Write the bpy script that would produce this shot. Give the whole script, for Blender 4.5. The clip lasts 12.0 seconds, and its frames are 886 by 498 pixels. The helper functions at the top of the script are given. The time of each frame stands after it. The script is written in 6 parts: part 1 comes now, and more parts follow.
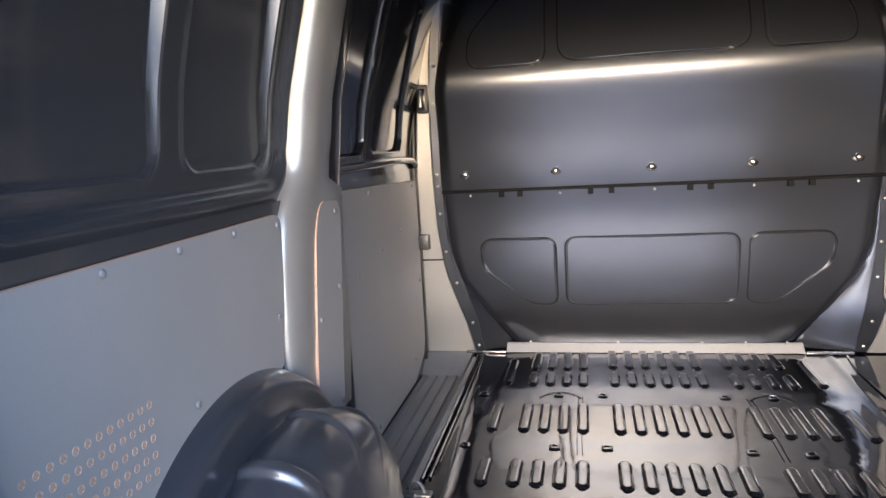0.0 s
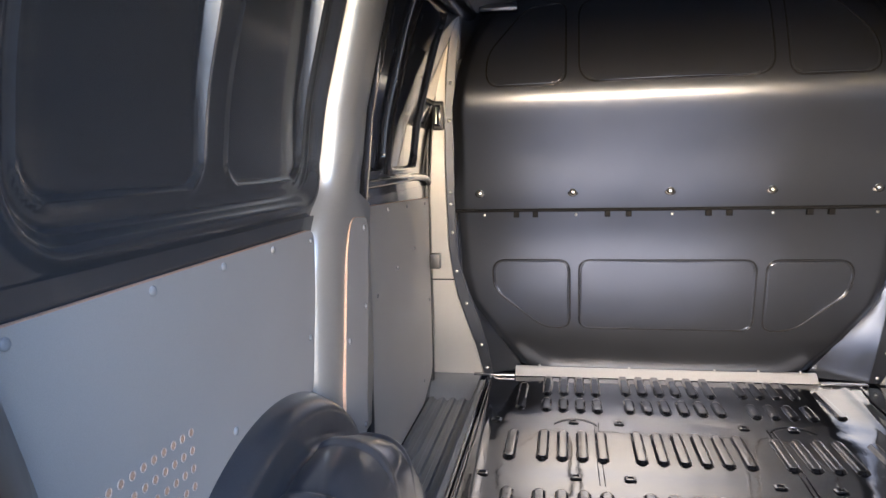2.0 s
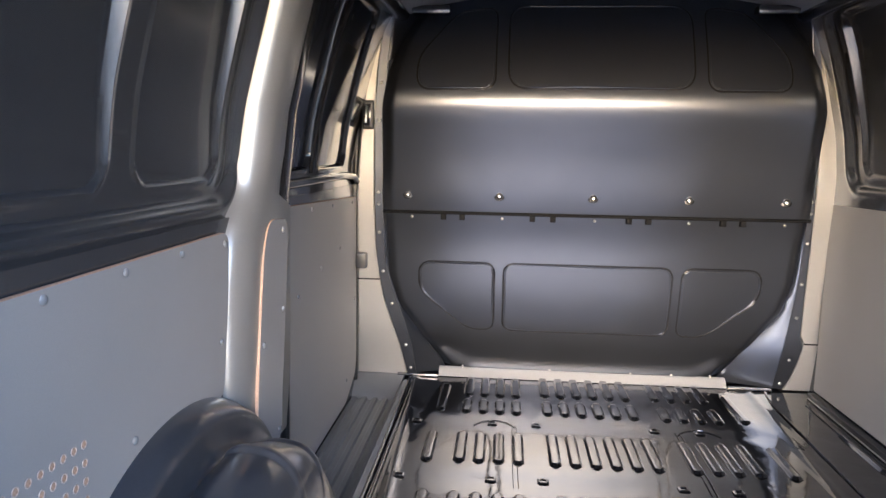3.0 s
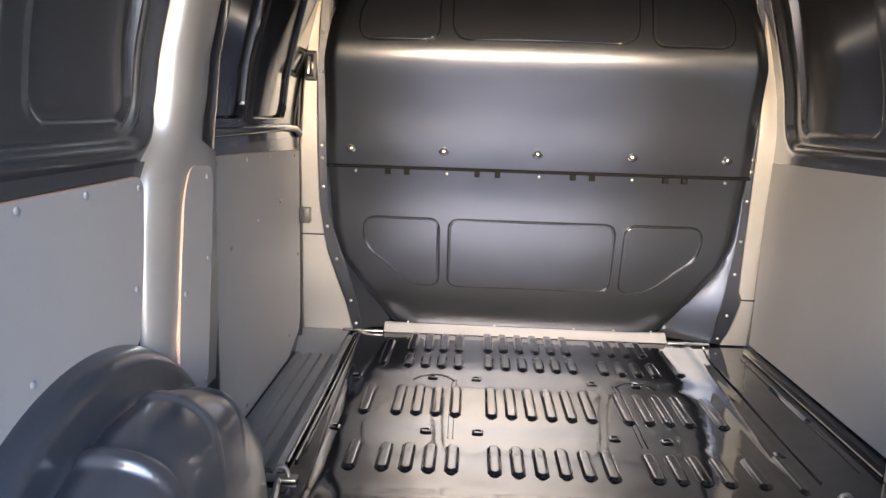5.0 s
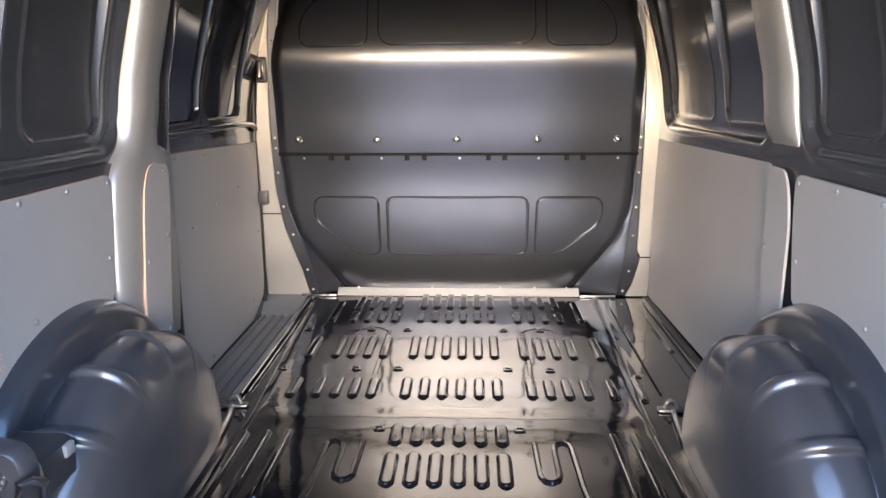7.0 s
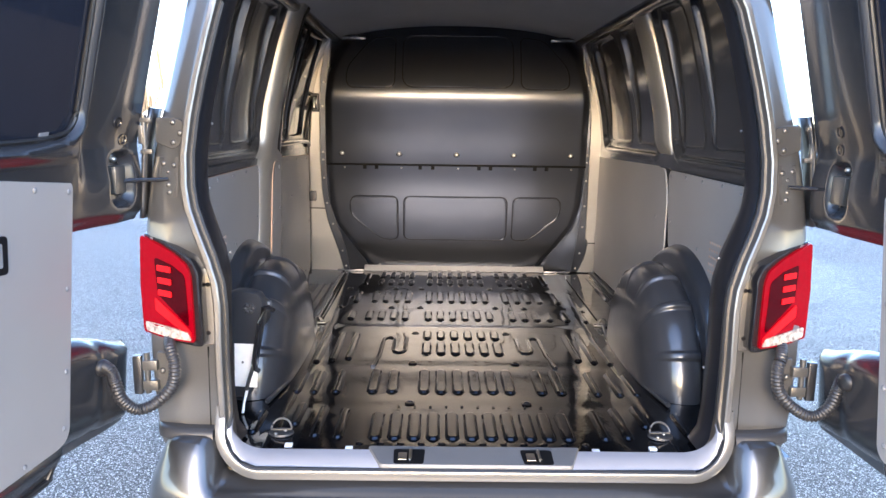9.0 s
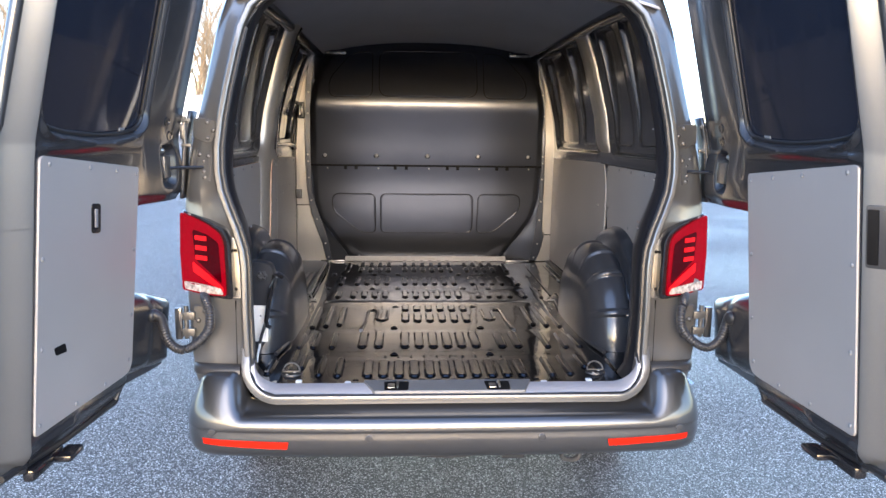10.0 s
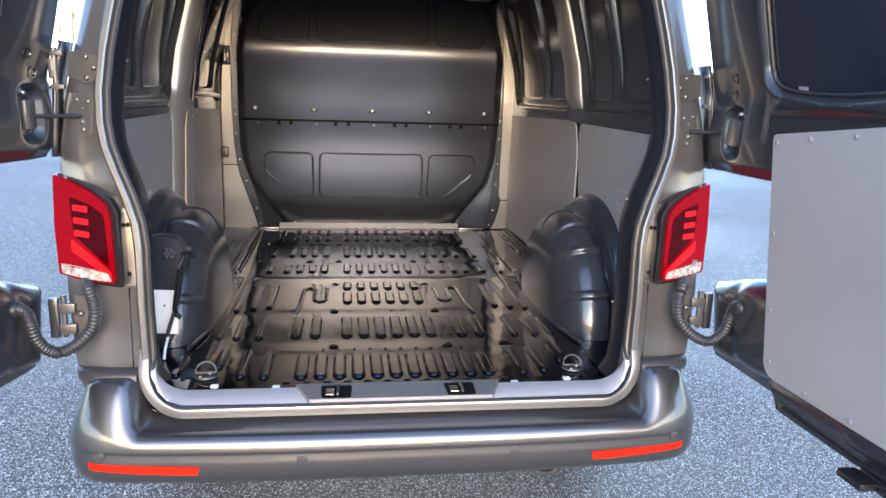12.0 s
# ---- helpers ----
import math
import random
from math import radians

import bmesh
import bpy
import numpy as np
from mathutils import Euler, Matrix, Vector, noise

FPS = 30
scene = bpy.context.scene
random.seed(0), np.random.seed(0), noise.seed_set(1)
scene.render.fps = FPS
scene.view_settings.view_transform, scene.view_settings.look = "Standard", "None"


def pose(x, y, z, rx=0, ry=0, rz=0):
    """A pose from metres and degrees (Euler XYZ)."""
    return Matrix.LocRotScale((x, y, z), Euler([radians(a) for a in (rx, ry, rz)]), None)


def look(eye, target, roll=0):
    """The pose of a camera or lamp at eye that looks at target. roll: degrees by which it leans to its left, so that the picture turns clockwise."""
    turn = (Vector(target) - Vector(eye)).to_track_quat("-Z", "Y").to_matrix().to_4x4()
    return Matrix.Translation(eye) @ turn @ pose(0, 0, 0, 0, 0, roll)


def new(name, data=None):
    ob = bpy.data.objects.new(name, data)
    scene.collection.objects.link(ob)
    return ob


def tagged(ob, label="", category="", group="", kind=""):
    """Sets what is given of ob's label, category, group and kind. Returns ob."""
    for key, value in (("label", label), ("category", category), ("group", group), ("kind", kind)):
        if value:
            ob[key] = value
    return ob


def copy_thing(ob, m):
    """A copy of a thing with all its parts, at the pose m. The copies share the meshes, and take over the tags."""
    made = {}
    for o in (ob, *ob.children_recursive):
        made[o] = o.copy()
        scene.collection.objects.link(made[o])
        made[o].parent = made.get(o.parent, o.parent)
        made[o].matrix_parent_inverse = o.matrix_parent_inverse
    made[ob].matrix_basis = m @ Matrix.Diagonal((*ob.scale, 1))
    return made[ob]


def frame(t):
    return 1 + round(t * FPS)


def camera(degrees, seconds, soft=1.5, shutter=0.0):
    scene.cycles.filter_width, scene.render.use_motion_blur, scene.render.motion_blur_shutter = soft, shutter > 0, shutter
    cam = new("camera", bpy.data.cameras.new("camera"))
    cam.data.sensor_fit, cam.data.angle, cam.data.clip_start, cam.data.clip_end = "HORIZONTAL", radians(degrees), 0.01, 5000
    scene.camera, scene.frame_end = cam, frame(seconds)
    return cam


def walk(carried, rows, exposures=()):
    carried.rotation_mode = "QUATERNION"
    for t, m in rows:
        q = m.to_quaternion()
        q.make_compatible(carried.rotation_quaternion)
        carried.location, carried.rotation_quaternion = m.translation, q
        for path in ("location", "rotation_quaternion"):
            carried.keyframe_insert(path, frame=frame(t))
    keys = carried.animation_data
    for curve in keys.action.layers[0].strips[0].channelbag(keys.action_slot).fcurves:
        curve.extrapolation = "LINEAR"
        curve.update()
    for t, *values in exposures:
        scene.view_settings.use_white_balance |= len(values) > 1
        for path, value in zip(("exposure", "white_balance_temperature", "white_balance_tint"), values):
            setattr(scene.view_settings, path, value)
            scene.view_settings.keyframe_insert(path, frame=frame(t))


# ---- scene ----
cam = camera(64.0, 12.0)
PATH = [
    (0, (-0.229, -0.238, 1.441), (-0.63, 1.698, 1.138), -3.2),
    (0.5, (-0.283, -0.207, 1.454), (-0.573, 1.754, 1.186), -3.7),
    (1, (-0.302, -0.21, 1.448), (-0.571, 1.755, 1.193), -2.9),
    (1.5, (-0.324, -0.211, 1.441), (-0.61, 1.753, 1.191), -2.1),
    (2, (-0.354, -0.204, 1.445), (-0.703, 1.749, 1.188), -1.4),
    (2.5, (-0.356, -0.196, 1.433), (-0.581, 1.77, 1.143), 1.5),
    (2.7, (-0.342, -0.193, 1.451), (-0.512, 1.781, 1.174), 1.3),
    (4.3, (-0.228, -0.266, 1.5), (-0.446, 1.7, 1.204), -0.9),
    (4.5, (-0.211, -0.252, 1.486), (-0.386, 1.716, 1.175), 0.0),
    (5, (-0.233, -0.184, 1.443), (-0.307, 1.779, 1.067), 1.8),
    (5.5, (-0.211, -0.194, 1.445), (-0.231, 1.765, 1.041), 3.6),
    (6, (-0.151, -0.267, 1.442), (-0.299, 1.682, 1.017), 3.4),
    (6.5, (-0.021, -0.45, 1.49), (-0.172, 1.493, 1.041), -0.1),
    (6.6, (-0.002, -0.488, 1.489), (-0.116, 1.459, 1.049), -0.7),
    (6.7, (0.059, -0.521, 1.521), (-0.037, 1.427, 1.077), -0.8),
    (8.3, (0.022, -1.367, 1.479), (0.001, 0.593, 1.086), 1.2),
    (8.5, (0.01, -1.507, 1.486), (-0.014, 0.455, 1.098), 0.9),
    (8.6, (-0.004, -1.566, 1.501), (-0.029, 0.396, 1.112), 0.6),
    (9, (-0.113, -1.817, 1.491), (-0.094, 0.152, 1.141), 0.8),
    (9.5, (-0.189, -2.073, 1.496), (-0.109, -0.1, 1.178), 1.1),
    (10, (-0.159, -2.356, 1.45), (-0.047, -0.384, 1.132), 0.7),
    (10.5, (-0.136, -2.509, 1.453), (-0.022, -0.541, 1.117), 0.2),
    (11, (-0.147, -2.444, 1.438), (-0.018, -0.48, 1.08), 0.2),
    (11.5, (-0.167, -2.157, 1.43), (0.011, -0.203, 1.04), 0.9),
    (12, (-0.157, -1.886, 1.415), (0.116, 0.049, 0.99), 1.8),
]
EXPOSURES = [(t, stops, 5520 if t < 3 else 5700 if t < 7 else 5850, 18.5) for t, stops in ((0.0, 3.7), (2.7, 3.72), (4.3, 3.92), (5.5, 4.0), (6.7, 4.02), (8.3, 3.6), (9.0, 3.3), (9.5, 3.12), (10.5, 2.74), (11.3, 2.84), (12.0, 2.97))]
walk(cam, [(t, look(eye, target, roll)) for t, eye, target, roll in PATH], EXPOSURES)

# ---- world and light ----
world = bpy.data.worlds.new("world")
scene.world = world
world.use_nodes = True
wn = world.node_tree
sky = wn.nodes.new("ShaderNodeTexSky")
sky.sky_type, sky.sun_disc = "NISHITA", False
SUN_EL, SUN_AZ = radians(13), radians(182)
sky.sun_elevation, sky.sun_rotation = SUN_EL, SUN_AZ
sky.air_density, sky.dust_density, sky.ozone_density = 1.0, 1.0, 1.5
wn.links.new(sky.outputs[0], wn.nodes["Background"].inputs[0])
wn.nodes["Background"].inputs[1].default_value = 0.15
sun = new("sun", bpy.data.lights.new("sun", "SUN"))
sun.data.energy, sun.data.angle, sun.data.color = 0.06, radians(30), (1.0, 0.88, 0.72)
sun_dir = Vector((math.sin(SUN_AZ) * math.cos(SUN_EL), math.cos(SUN_AZ) * math.cos(SUN_EL), math.sin(SUN_EL)))
sun.matrix_world = look(sun_dir * 50, (0, 0, 0))


# ---- materials ----
def material(name, base, rough=0.5, metal=0.0, coat=0.0, grain=None, dirt=None, bump=None, bump2=None, spec=0.5, rvar=0.0):
    """A painted, moulded or cast surface. grain, dirt: (scale, amount) of fine and coarse tone; bump: (scale, depth in m)."""
    m = bpy.data.materials.new(name)
    m.use_nodes = True
    t = m.node_tree
    n, l = t.nodes, t.links
    b = n["Principled BSDF"]
    b.inputs["Base Color"].default_value = (*base, 1)
    b.inputs["Roughness"].default_value = rough
    b.inputs["Metallic"].default_value = metal
    b.inputs["Coat Weight"].default_value = coat
    b.inputs["Coat Roughness"].default_value = 0.06
    b.inputs["Specular IOR Level"].default_value = spec
    co = n.new("ShaderNodeTexCoord")
    col = None
    for spec_, detail in ((grain, 3), (dirt, 5)):
        if not spec_:
            continue
        tex = n.new("ShaderNodeTexNoise")
        tex.inputs["Scale"].default_value, tex.inputs["Detail"].default_value = spec_[0], detail
        l.new(co.outputs["Object"], tex.inputs["Vector"])
        ramp = n.new("ShaderNodeMapRange")
        ramp.inputs["From Min"].default_value, ramp.inputs["From Max"].default_value = 0.3, 0.7
        ramp.inputs["To Min"].default_value, ramp.inputs["To Max"].default_value = 1 - spec_[1], 1 + spec_[1]
        l.new(tex.outputs["Fac"], ramp.inputs["Value"])
        mul = n.new("ShaderNodeVectorMath")
        mul.operation = "SCALE"
        if col is None:
            mul.inputs[0].default_value = base
        else:
            l.new(col, mul.inputs[0])
        l.new(ramp.outputs[0], mul.inputs["Scale"])
        col = mul.outputs[0]
    if col is not None:
        l.new(col, b.inputs["Base Color"])
    if rvar:
        tex = n.new("ShaderNodeTexNoise")
        tex.inputs["Scale"].default_value, tex.inputs["Detail"].default_value = 9, 6
        l.new(co.outputs["Object"], tex.inputs["Vector"])
        ramp = n.new("ShaderNodeMapRange")
        ramp.inputs["From Min"].default_value, ramp.inputs["From Max"].default_value = 0.3, 0.7
        ramp.inputs["To Min"].default_value, ramp.inputs["To Max"].default_value = max(0.02, rough - rvar), rough + rvar
        l.new(tex.outputs["Fac"], ramp.inputs["Value"])
        l.new(ramp.outputs[0], b.inputs["Roughness"])
    last = None
    for bp in (bump, bump2):
        if not bp:
            continue
        tex = n.new("ShaderNodeTexNoise")
        tex.inputs["Scale"].default_value, tex.inputs["Detail"].default_value = bp[0], 3
        l.new(co.outputs["Object"], tex.inputs["Vector"])
        bn = n.new("ShaderNodeBump")
        bn.inputs["Strength"].default_value, bn.inputs["Distance"].default_value = 1.0, bp[1]
        l.new(tex.outputs["Fac"], bn.inputs["Height"])
        if last is not None:
            l.new(last, bn.inputs["Normal"])
        last = bn.outputs[0]
    if last is not None:
        l.new(last, b.inputs["Normal"])
    return m


PAINT_IN = material("interior_paint", (0.105, 0.108, 0.117), 0.24, 0.7, 0.4, grain=(120, 0.03), dirt=(3, 0.06), bump=(3.0, 0.004))
PILLAR = material("pillar_paint", (0.38, 0.372, 0.352), 0.36, 0.6, 0.1, grain=(900, 0.1), dirt=(3, 0.05), bump=(3.0, 0.003))
PANEL_STEEL = material("bulkhead_paint", (0.114, 0.124, 0.148), 0.29, 0.92, 0.0, dirt=(2, 0.08), bump=(2.2, 0.004))
# near-black for the painted shade of bulkhead grooves, and for the bolt rings
GROOVE_SHADE_AND_BOSS = material("groove_shade_and_boss", (0.025, 0.025, 0.028), 0.3, 0.5, grain=(300, 0.1))
FLOOR_STEEL = material("floor_paint", (0.026, 0.029, 0.037), 0.06, 0.9, 0.5, grain=(700, 0.1), dirt=(4, 0.2), bump=(9.0, 0.0022))
BODY = material("body_paint", (0.070, 0.072, 0.077), 0.30, 0.75, 1.0, grain=(1200, 0.06), dirt=(2, 0.05), bump=(2.5, 0.003))
HOUSING = material("housing_plastic", (0.029, 0.032, 0.039), 0.28, 0, 0.75, grain=(500, 0.12), dirt=(5, 0.1), bump=(5, 0.003))
PLASTIC = material("black_plastic", (0.03, 0.031, 0.034), 0.36, 0, 0, grain=(500, 0.15), dirt=(5, 0.1), bump=(1200, 0.0002))
STEP_PLASTIC = material("step_plastic", (0.13, 0.13, 0.13), 0.42, 0, 0, grain=(500, 0.15), dirt=(5, 0.1), bump=(1200, 0.0003))
# darker copy of the interior paint, holding the corner posts' shade as colour
SHADED_PAINT = material("shaded_inner_paint", (0.018, 0.019, 0.024), 0.28, 0.3, 0.2, grain=(900, 0.12), dirt=(3, 0.08), bump=(3, 0.003))
GLOSS_BLACK = material("gloss_black", (0.012, 0.012, 0.014), 0.12, 0, 0.3, grain=(600, 0.1), bump=(3, 0.002))
RUBBER = material("seal_rubber", (0.016, 0.016, 0.017), 0.38, grain=(500, 0.15))
PLY = material("grey_lining", (0.285, 0.270, 0.258), 0.42, grain=(1600, 0.08), dirt=(2.5, 0.05), bump=(900, 0.00012))
PLY_EDGE = material("lining_edge", (0.42, 0.26, 0.17), 0.6, grain=(300, 0.2))
VENT_RIM = material("vent_rim", (0.42, 0.33, 0.28), 0.6, grain=(300, 0.2))
LINING = material("roof_lining", (0.34, 0.345, 0.37), 0.85, grain=(700, 0.2), dirt=(3, 0.05), bump=(1200, 0.0005))
SILL = material("sill_trim", (0.42, 0.41, 0.43), 0.38, 0.2, grain=(900, 0.06), dirt=(6, 0.06), bump=(900, 0.0001))
STEEL = material("bright_steel", (0.42, 0.415, 0.40), 0.33, 1.0, grain=(400, 0.1))
FOOT_STEEL = material("foot_steel", (0.40, 0.395, 0.39), 0.30, 0.4, grain=(400, 0.08), bump=(30, 0.0008))
HINGE_PAINT = material("hinge_paint", (0.10, 0.10, 0.099), 0.4, 0.6, 0.2, grain=(600, 0.1))
# one paint in two tones: its bright and dark reflections are put into colour
LIT_PAINT = material("lit_body_paint", (0.175, 0.174, 0.17), 0.32, 0.75, 0.6, grain=(1200, 0.12), dirt=(2, 0.05), bump=(2.5, 0.003))
DOOR_SHADED = material("shaded_door_paint", (0.033, 0.035, 0.040), 0.26, 0.35, 0.30, grain=(900, 0.1), dirt=(3, 0.08), bump=(3, 0.002))
FASTENER = material("fastener", (0.20, 0.20, 0.205), 0.5, 0.0, grain=(300, 0.05))
RED = material("red_lens", (0.105, 0.0, 0.003), 0.06, 0, 0.0, spec=0.12, grain=(60, 0.08))
RED_DARK = material("dark_red_lens", (0.03, 0.0, 0.001), 0.06, 0, 0.0, spec=0.12, grain=(60, 0.1))
RED_BAR = material("red_light_bar", (0.34, 0.002, 0.003), 0.1, 0, 0.0, spec=0.12, grain=(300, 0.1))
CLEAR = material("clear_lens", (0.36, 0.31, 0.27), 0.15, 0, 0.5, grain=(70, 0.6))
ORANGE = material("reflector_red", (0.42, 0.010, 0.001), 0.4, 0, 0.0, grain=(500, 0.12), spec=0.12)
WHITE = material("white_label", (0.8, 0.8, 0.79), 0.4, grain=(40, 0.03))
TYRE = material("tyre_rubber", (0.022, 0.022, 0.022), 0.7, grain=(200, 0.2))
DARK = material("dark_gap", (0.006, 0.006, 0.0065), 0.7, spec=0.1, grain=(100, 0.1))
CONDUIT = material("corrugated_conduit", (0.022, 0.022, 0.024), 0.4, grain=(300, 0.15))
WHITE_PAINT = material("white_van_paint", (0.8, 0.8, 0.8), 0.3, 0, 0.5, grain=(5, 0.02))
SILVER_PAINT = material("silver_paint", (0.5, 0.51, 0.52), 0.3, 0.6, 0.5, grain=(5, 0.03))
BARK = material("bark", (0.34, 0.25, 0.15), 0.9, grain=(30, 0.3), dirt=(2, 0.2))
HEDGE = material("hedge_leaf", (0.07, 0.085, 0.02), 0.7, grain=(8, 0.4), dirt=(1.2, 0.3))


def asphalt_material():
    m = bpy.data.materials.new("asphalt")
    m.use_nodes = True
    n, l = m.node_tree.nodes, m.node_tree.links
    b = n["Principled BSDF"]
    co = n.new("ShaderNodeTexCoord")
    vor = n.new("ShaderNodeTexVoronoi")
    vor.inputs["Scale"].default_value = 240
    l.new(co.outputs["Object"], vor.inputs["Vector"])
    sep = n.new("ShaderNodeSeparateColor")
    l.new(vor.outputs["Color"], sep.inputs[0])
    chips = n.new("ShaderNodeValToRGB")
    e = chips.color_ramp.elements
    e[0].position, e[0].color = 0.0, (0.016, 0.017, 0.019, 1)
    e[1].position, e[1].color = 1.0, (0.85, 0.845, 0.84, 1)
    mid = chips.color_ramp.elements.new(0.55)
    mid.color = (0.039, 0.0365, 0.034, 1)
    chips.color_ramp.elements.new(0.8).color = (0.178, 0.17, 0.16, 1)
    l.new(sep.outputs[0], chips.inputs[0])
    big = n.new("ShaderNodeTexNoise")
    big.inputs["Scale"].default_value, big.inputs["Detail"].default_value = 0.7, 6
    l.new(co.outputs["Object"], big.inputs["Vector"])
    rng = n.new("ShaderNodeMapRange")
    rng.inputs["From Min"].default_value, rng.inputs["From Max"].default_value = 0.3, 0.7
    rng.inputs["To Min"].default_value, rng.inputs["To Max"].default_value = 0.74, 1.12
    l.new(big.outputs["Fac"], rng.inputs["Value"])
    mul = n.new("ShaderNodeVectorMath")
    mul.operation = "SCALE"
    l.new(chips.outputs[0], mul.inputs[0])
    l.new(rng.outputs[0], mul.inputs["Scale"])
    l.new(mul.outputs[0], b.inputs["Base Color"])
    damp = n.new("ShaderNodeMapRange")
    damp.inputs["From Min"].default_value, damp.inputs["From Max"].default_value = 0.35, 0.65
    damp.inputs["To Min"].default_value, damp.inputs["To Max"].default_value = 0.42, 0.62
    l.new(big.outputs["Fac"], damp.inputs["Value"])
    l.new(damp.outputs[0], b.inputs["Roughness"])
    bn = n.new("ShaderNodeBump")
    bn.inputs["Strength"].default_value, bn.inputs["Distance"].default_value = 1.0, 0.006
    l.new(vor.outputs["Distance"], bn.inputs["Height"])
    l.new(bn.outputs[0], b.inputs["Normal"])
    return m


def glass_material():
    m = bpy.data.materials.new("tinted_glass")
    m.use_nodes = True
    b = m.node_tree.nodes["Principled BSDF"]
    b.inputs["Base Color"].default_value = (0.015, 0.018, 0.028, 1)
    b.inputs["Roughness"].default_value = 0.05
    b.inputs["Coat Weight"].default_value = 0.3
    n, l = m.node_tree.nodes, m.node_tree.links
    co = n.new("ShaderNodeTexCoord")
    mp = n.new("ShaderNodeMapping")
    mp.inputs["Rotation"].default_value = (0.0, 0.5, 0.0)
    mp.inputs["Scale"].default_value = (9, 9, 0.8)
    tex = n.new("ShaderNodeTexNoise")
    tex.inputs["Scale"].default_value, tex.inputs["Detail"].default_value = 1.3, 2
    l.new(co.outputs["Object"], mp.inputs[0])
    l.new(mp.outputs[0], tex.inputs["Vector"])
    r = n.new("ShaderNodeMapRange")
    r.inputs["From Min"].default_value, r.inputs["From Max"].default_value = 0.5, 0.75
    r.inputs["To Min"].default_value, r.inputs["To Max"].default_value = 0.06, 0.28
    l.new(tex.outputs["Fac"], r.inputs["Value"])
    l.new(r.outputs[0], b.inputs["Roughness"])
    return m


for lit, power, tone in ((RED, 0.026, (1, 0.005, 0.01)), (RED_BAR, 0.11, (1, 0.02, 0.02))):
    lit.node_tree.nodes["Principled BSDF"].inputs["Emission Color"].default_value = (*tone, 1)
    lit.node_tree.nodes["Principled BSDF"].inputs["Emission Strength"].default_value = power
ASPHALT = asphalt_material()
GLASS = glass_material()


# ---- building helpers ----
def part(name, bm, mat, parent=None, label="", smooth=True, angle=40):
    """Links a bmesh as one mesh object, under a thing or a part."""
    me = bpy.data.meshes.new(name)
    bmesh.ops.recalc_face_normals(bm, faces=bm.faces[:])
    if smooth:
        lim = radians(angle)
        for f in bm.faces:
            f.smooth = True
        for e in bm.edges:
            if len(e.link_faces) == 2 and e.calc_face_angle(0.0) > lim:
                e.smooth = False
    bm.to_mesh(me)
    bm.free()
    for mm in mat if isinstance(mat, (list, tuple)) else (mat,):
        me.materials.append(mm)
    ob = new(name, me)
    ob.parent = parent
    if label:
        ob["label"] = label
    return ob


def thing(name, label, category, at=(0, 0, 0), group="", kind=""):
    ob = new(name)
    ob.empty_display_size = 0.1
    ob.location = at
    return tagged(ob, label, category, group, kind)


def again(ob, name, parent, m, label=""):
    """A piece that shares the mesh of another, at the pose m under its parent."""
    o = new(name, ob.data)
    o.parent = parent
    o.matrix_basis = m
    if label:
        o["label"] = label
    return o


def put_box(bm, lo, hi, bevel=0.0, seg=2, m=None):
    ret = bmesh.ops.create_cube(bm, size=1.0)
    vs = ret["verts"]
    for v in vs:
        v.co = Vector([lo[k] + (v.co[k] + 0.5) * (hi[k] - lo[k]) for k in range(3)])
    if bevel:
        es = list({e for v in vs for e in v.link_edges})
        r = bmesh.ops.bevel(bm, geom=es, offset=bevel, segments=seg, affect="EDGES", profile=0.6)
        vs = list({v for f in r["faces"] for v in f.verts} | {v for v in vs if v.is_valid})
    if m is not None:
        bmesh.ops.transform(bm, matrix=m, verts=[v for v in vs if v.is_valid])
    return bm


def box(lo, hi, bevel=0.0, seg=2):
    return put_box(bmesh.new(), lo, hi, bevel, seg)


def put_loft(bm, rings, closed=True, caps=True):
    """Skins a row of rings of points, all of one length."""
    vs = [[bm.verts.new(p) for p in ring] for ring in rings]
    k = len(rings[0])
    for a, b in zip(vs, vs[1:]):
        for i in range(k if closed else k - 1):
            j = (i + 1) % k
            if len({a[i], a[j], b[j], b[i]}) == 4:
                bm.faces.new((a[i], a[j], b[j], b[i]))
    if caps and closed:
        bm.faces.new(vs[0][::-1])
        bm.faces.new(vs[-1])
    return bm


def loft(rings, closed=True, caps=True):
    return put_loft(bmesh.new(), rings, closed, caps)


def put_tube(bm, pts, r, sides=10, caps=True):
    """A round bar along points; r may be a list."""
    pts = [Vector(p) for p in pts]
    rings, up = [], Vector((0.123, 0.31, 0.94))
    for i, p in enumerate(pts):
        d = (pts[min(i + 1, len(pts) - 1)] - pts[max(i - 1, 0)]).normalized()
        if abs(d.dot(up)) > 0.95:
            up = Vector((0.9, 0.3, 0.1))
        a = d.cross(up).normalized()
        b = d.cross(a)
        rr = r[i] if isinstance(r, (list, tuple)) else r
        rings.append([p + rr * (math.cos(2 * math.pi * k / sides) * a + math.sin(2 * math.pi * k / sides) * b) for k in range(sides)])
    return put_loft(bm, rings, True, caps)


def tube(pts, r, sides=10):
    return put_tube(bmesh.new(), pts, r, sides)


def put_dome(bm, c, axis, r, h, sides=12):
    """A low round head on a surface, standing along axis."""
    axis = Vector(axis).normalized()
    a = axis.orthogonal().normalized()
    b = axis.cross(a)
    c = Vector(c)
    rings = []
    for f, g in ((1.0, 0.0), (1.0, 0.35), (0.8, 0.75), (0.45, 0.97)):
        rings.append([c + axis * h * g + r * f * (math.cos(2 * math.pi * k / sides) * a + math.sin(2 * math.pi * k / sides) * b) for k in range(sides)])
    return put_loft(bm, rings)


def dome(c, axis, r, h, sides=12):
    return put_dome(bmesh.new(), c, axis, r, h, sides)


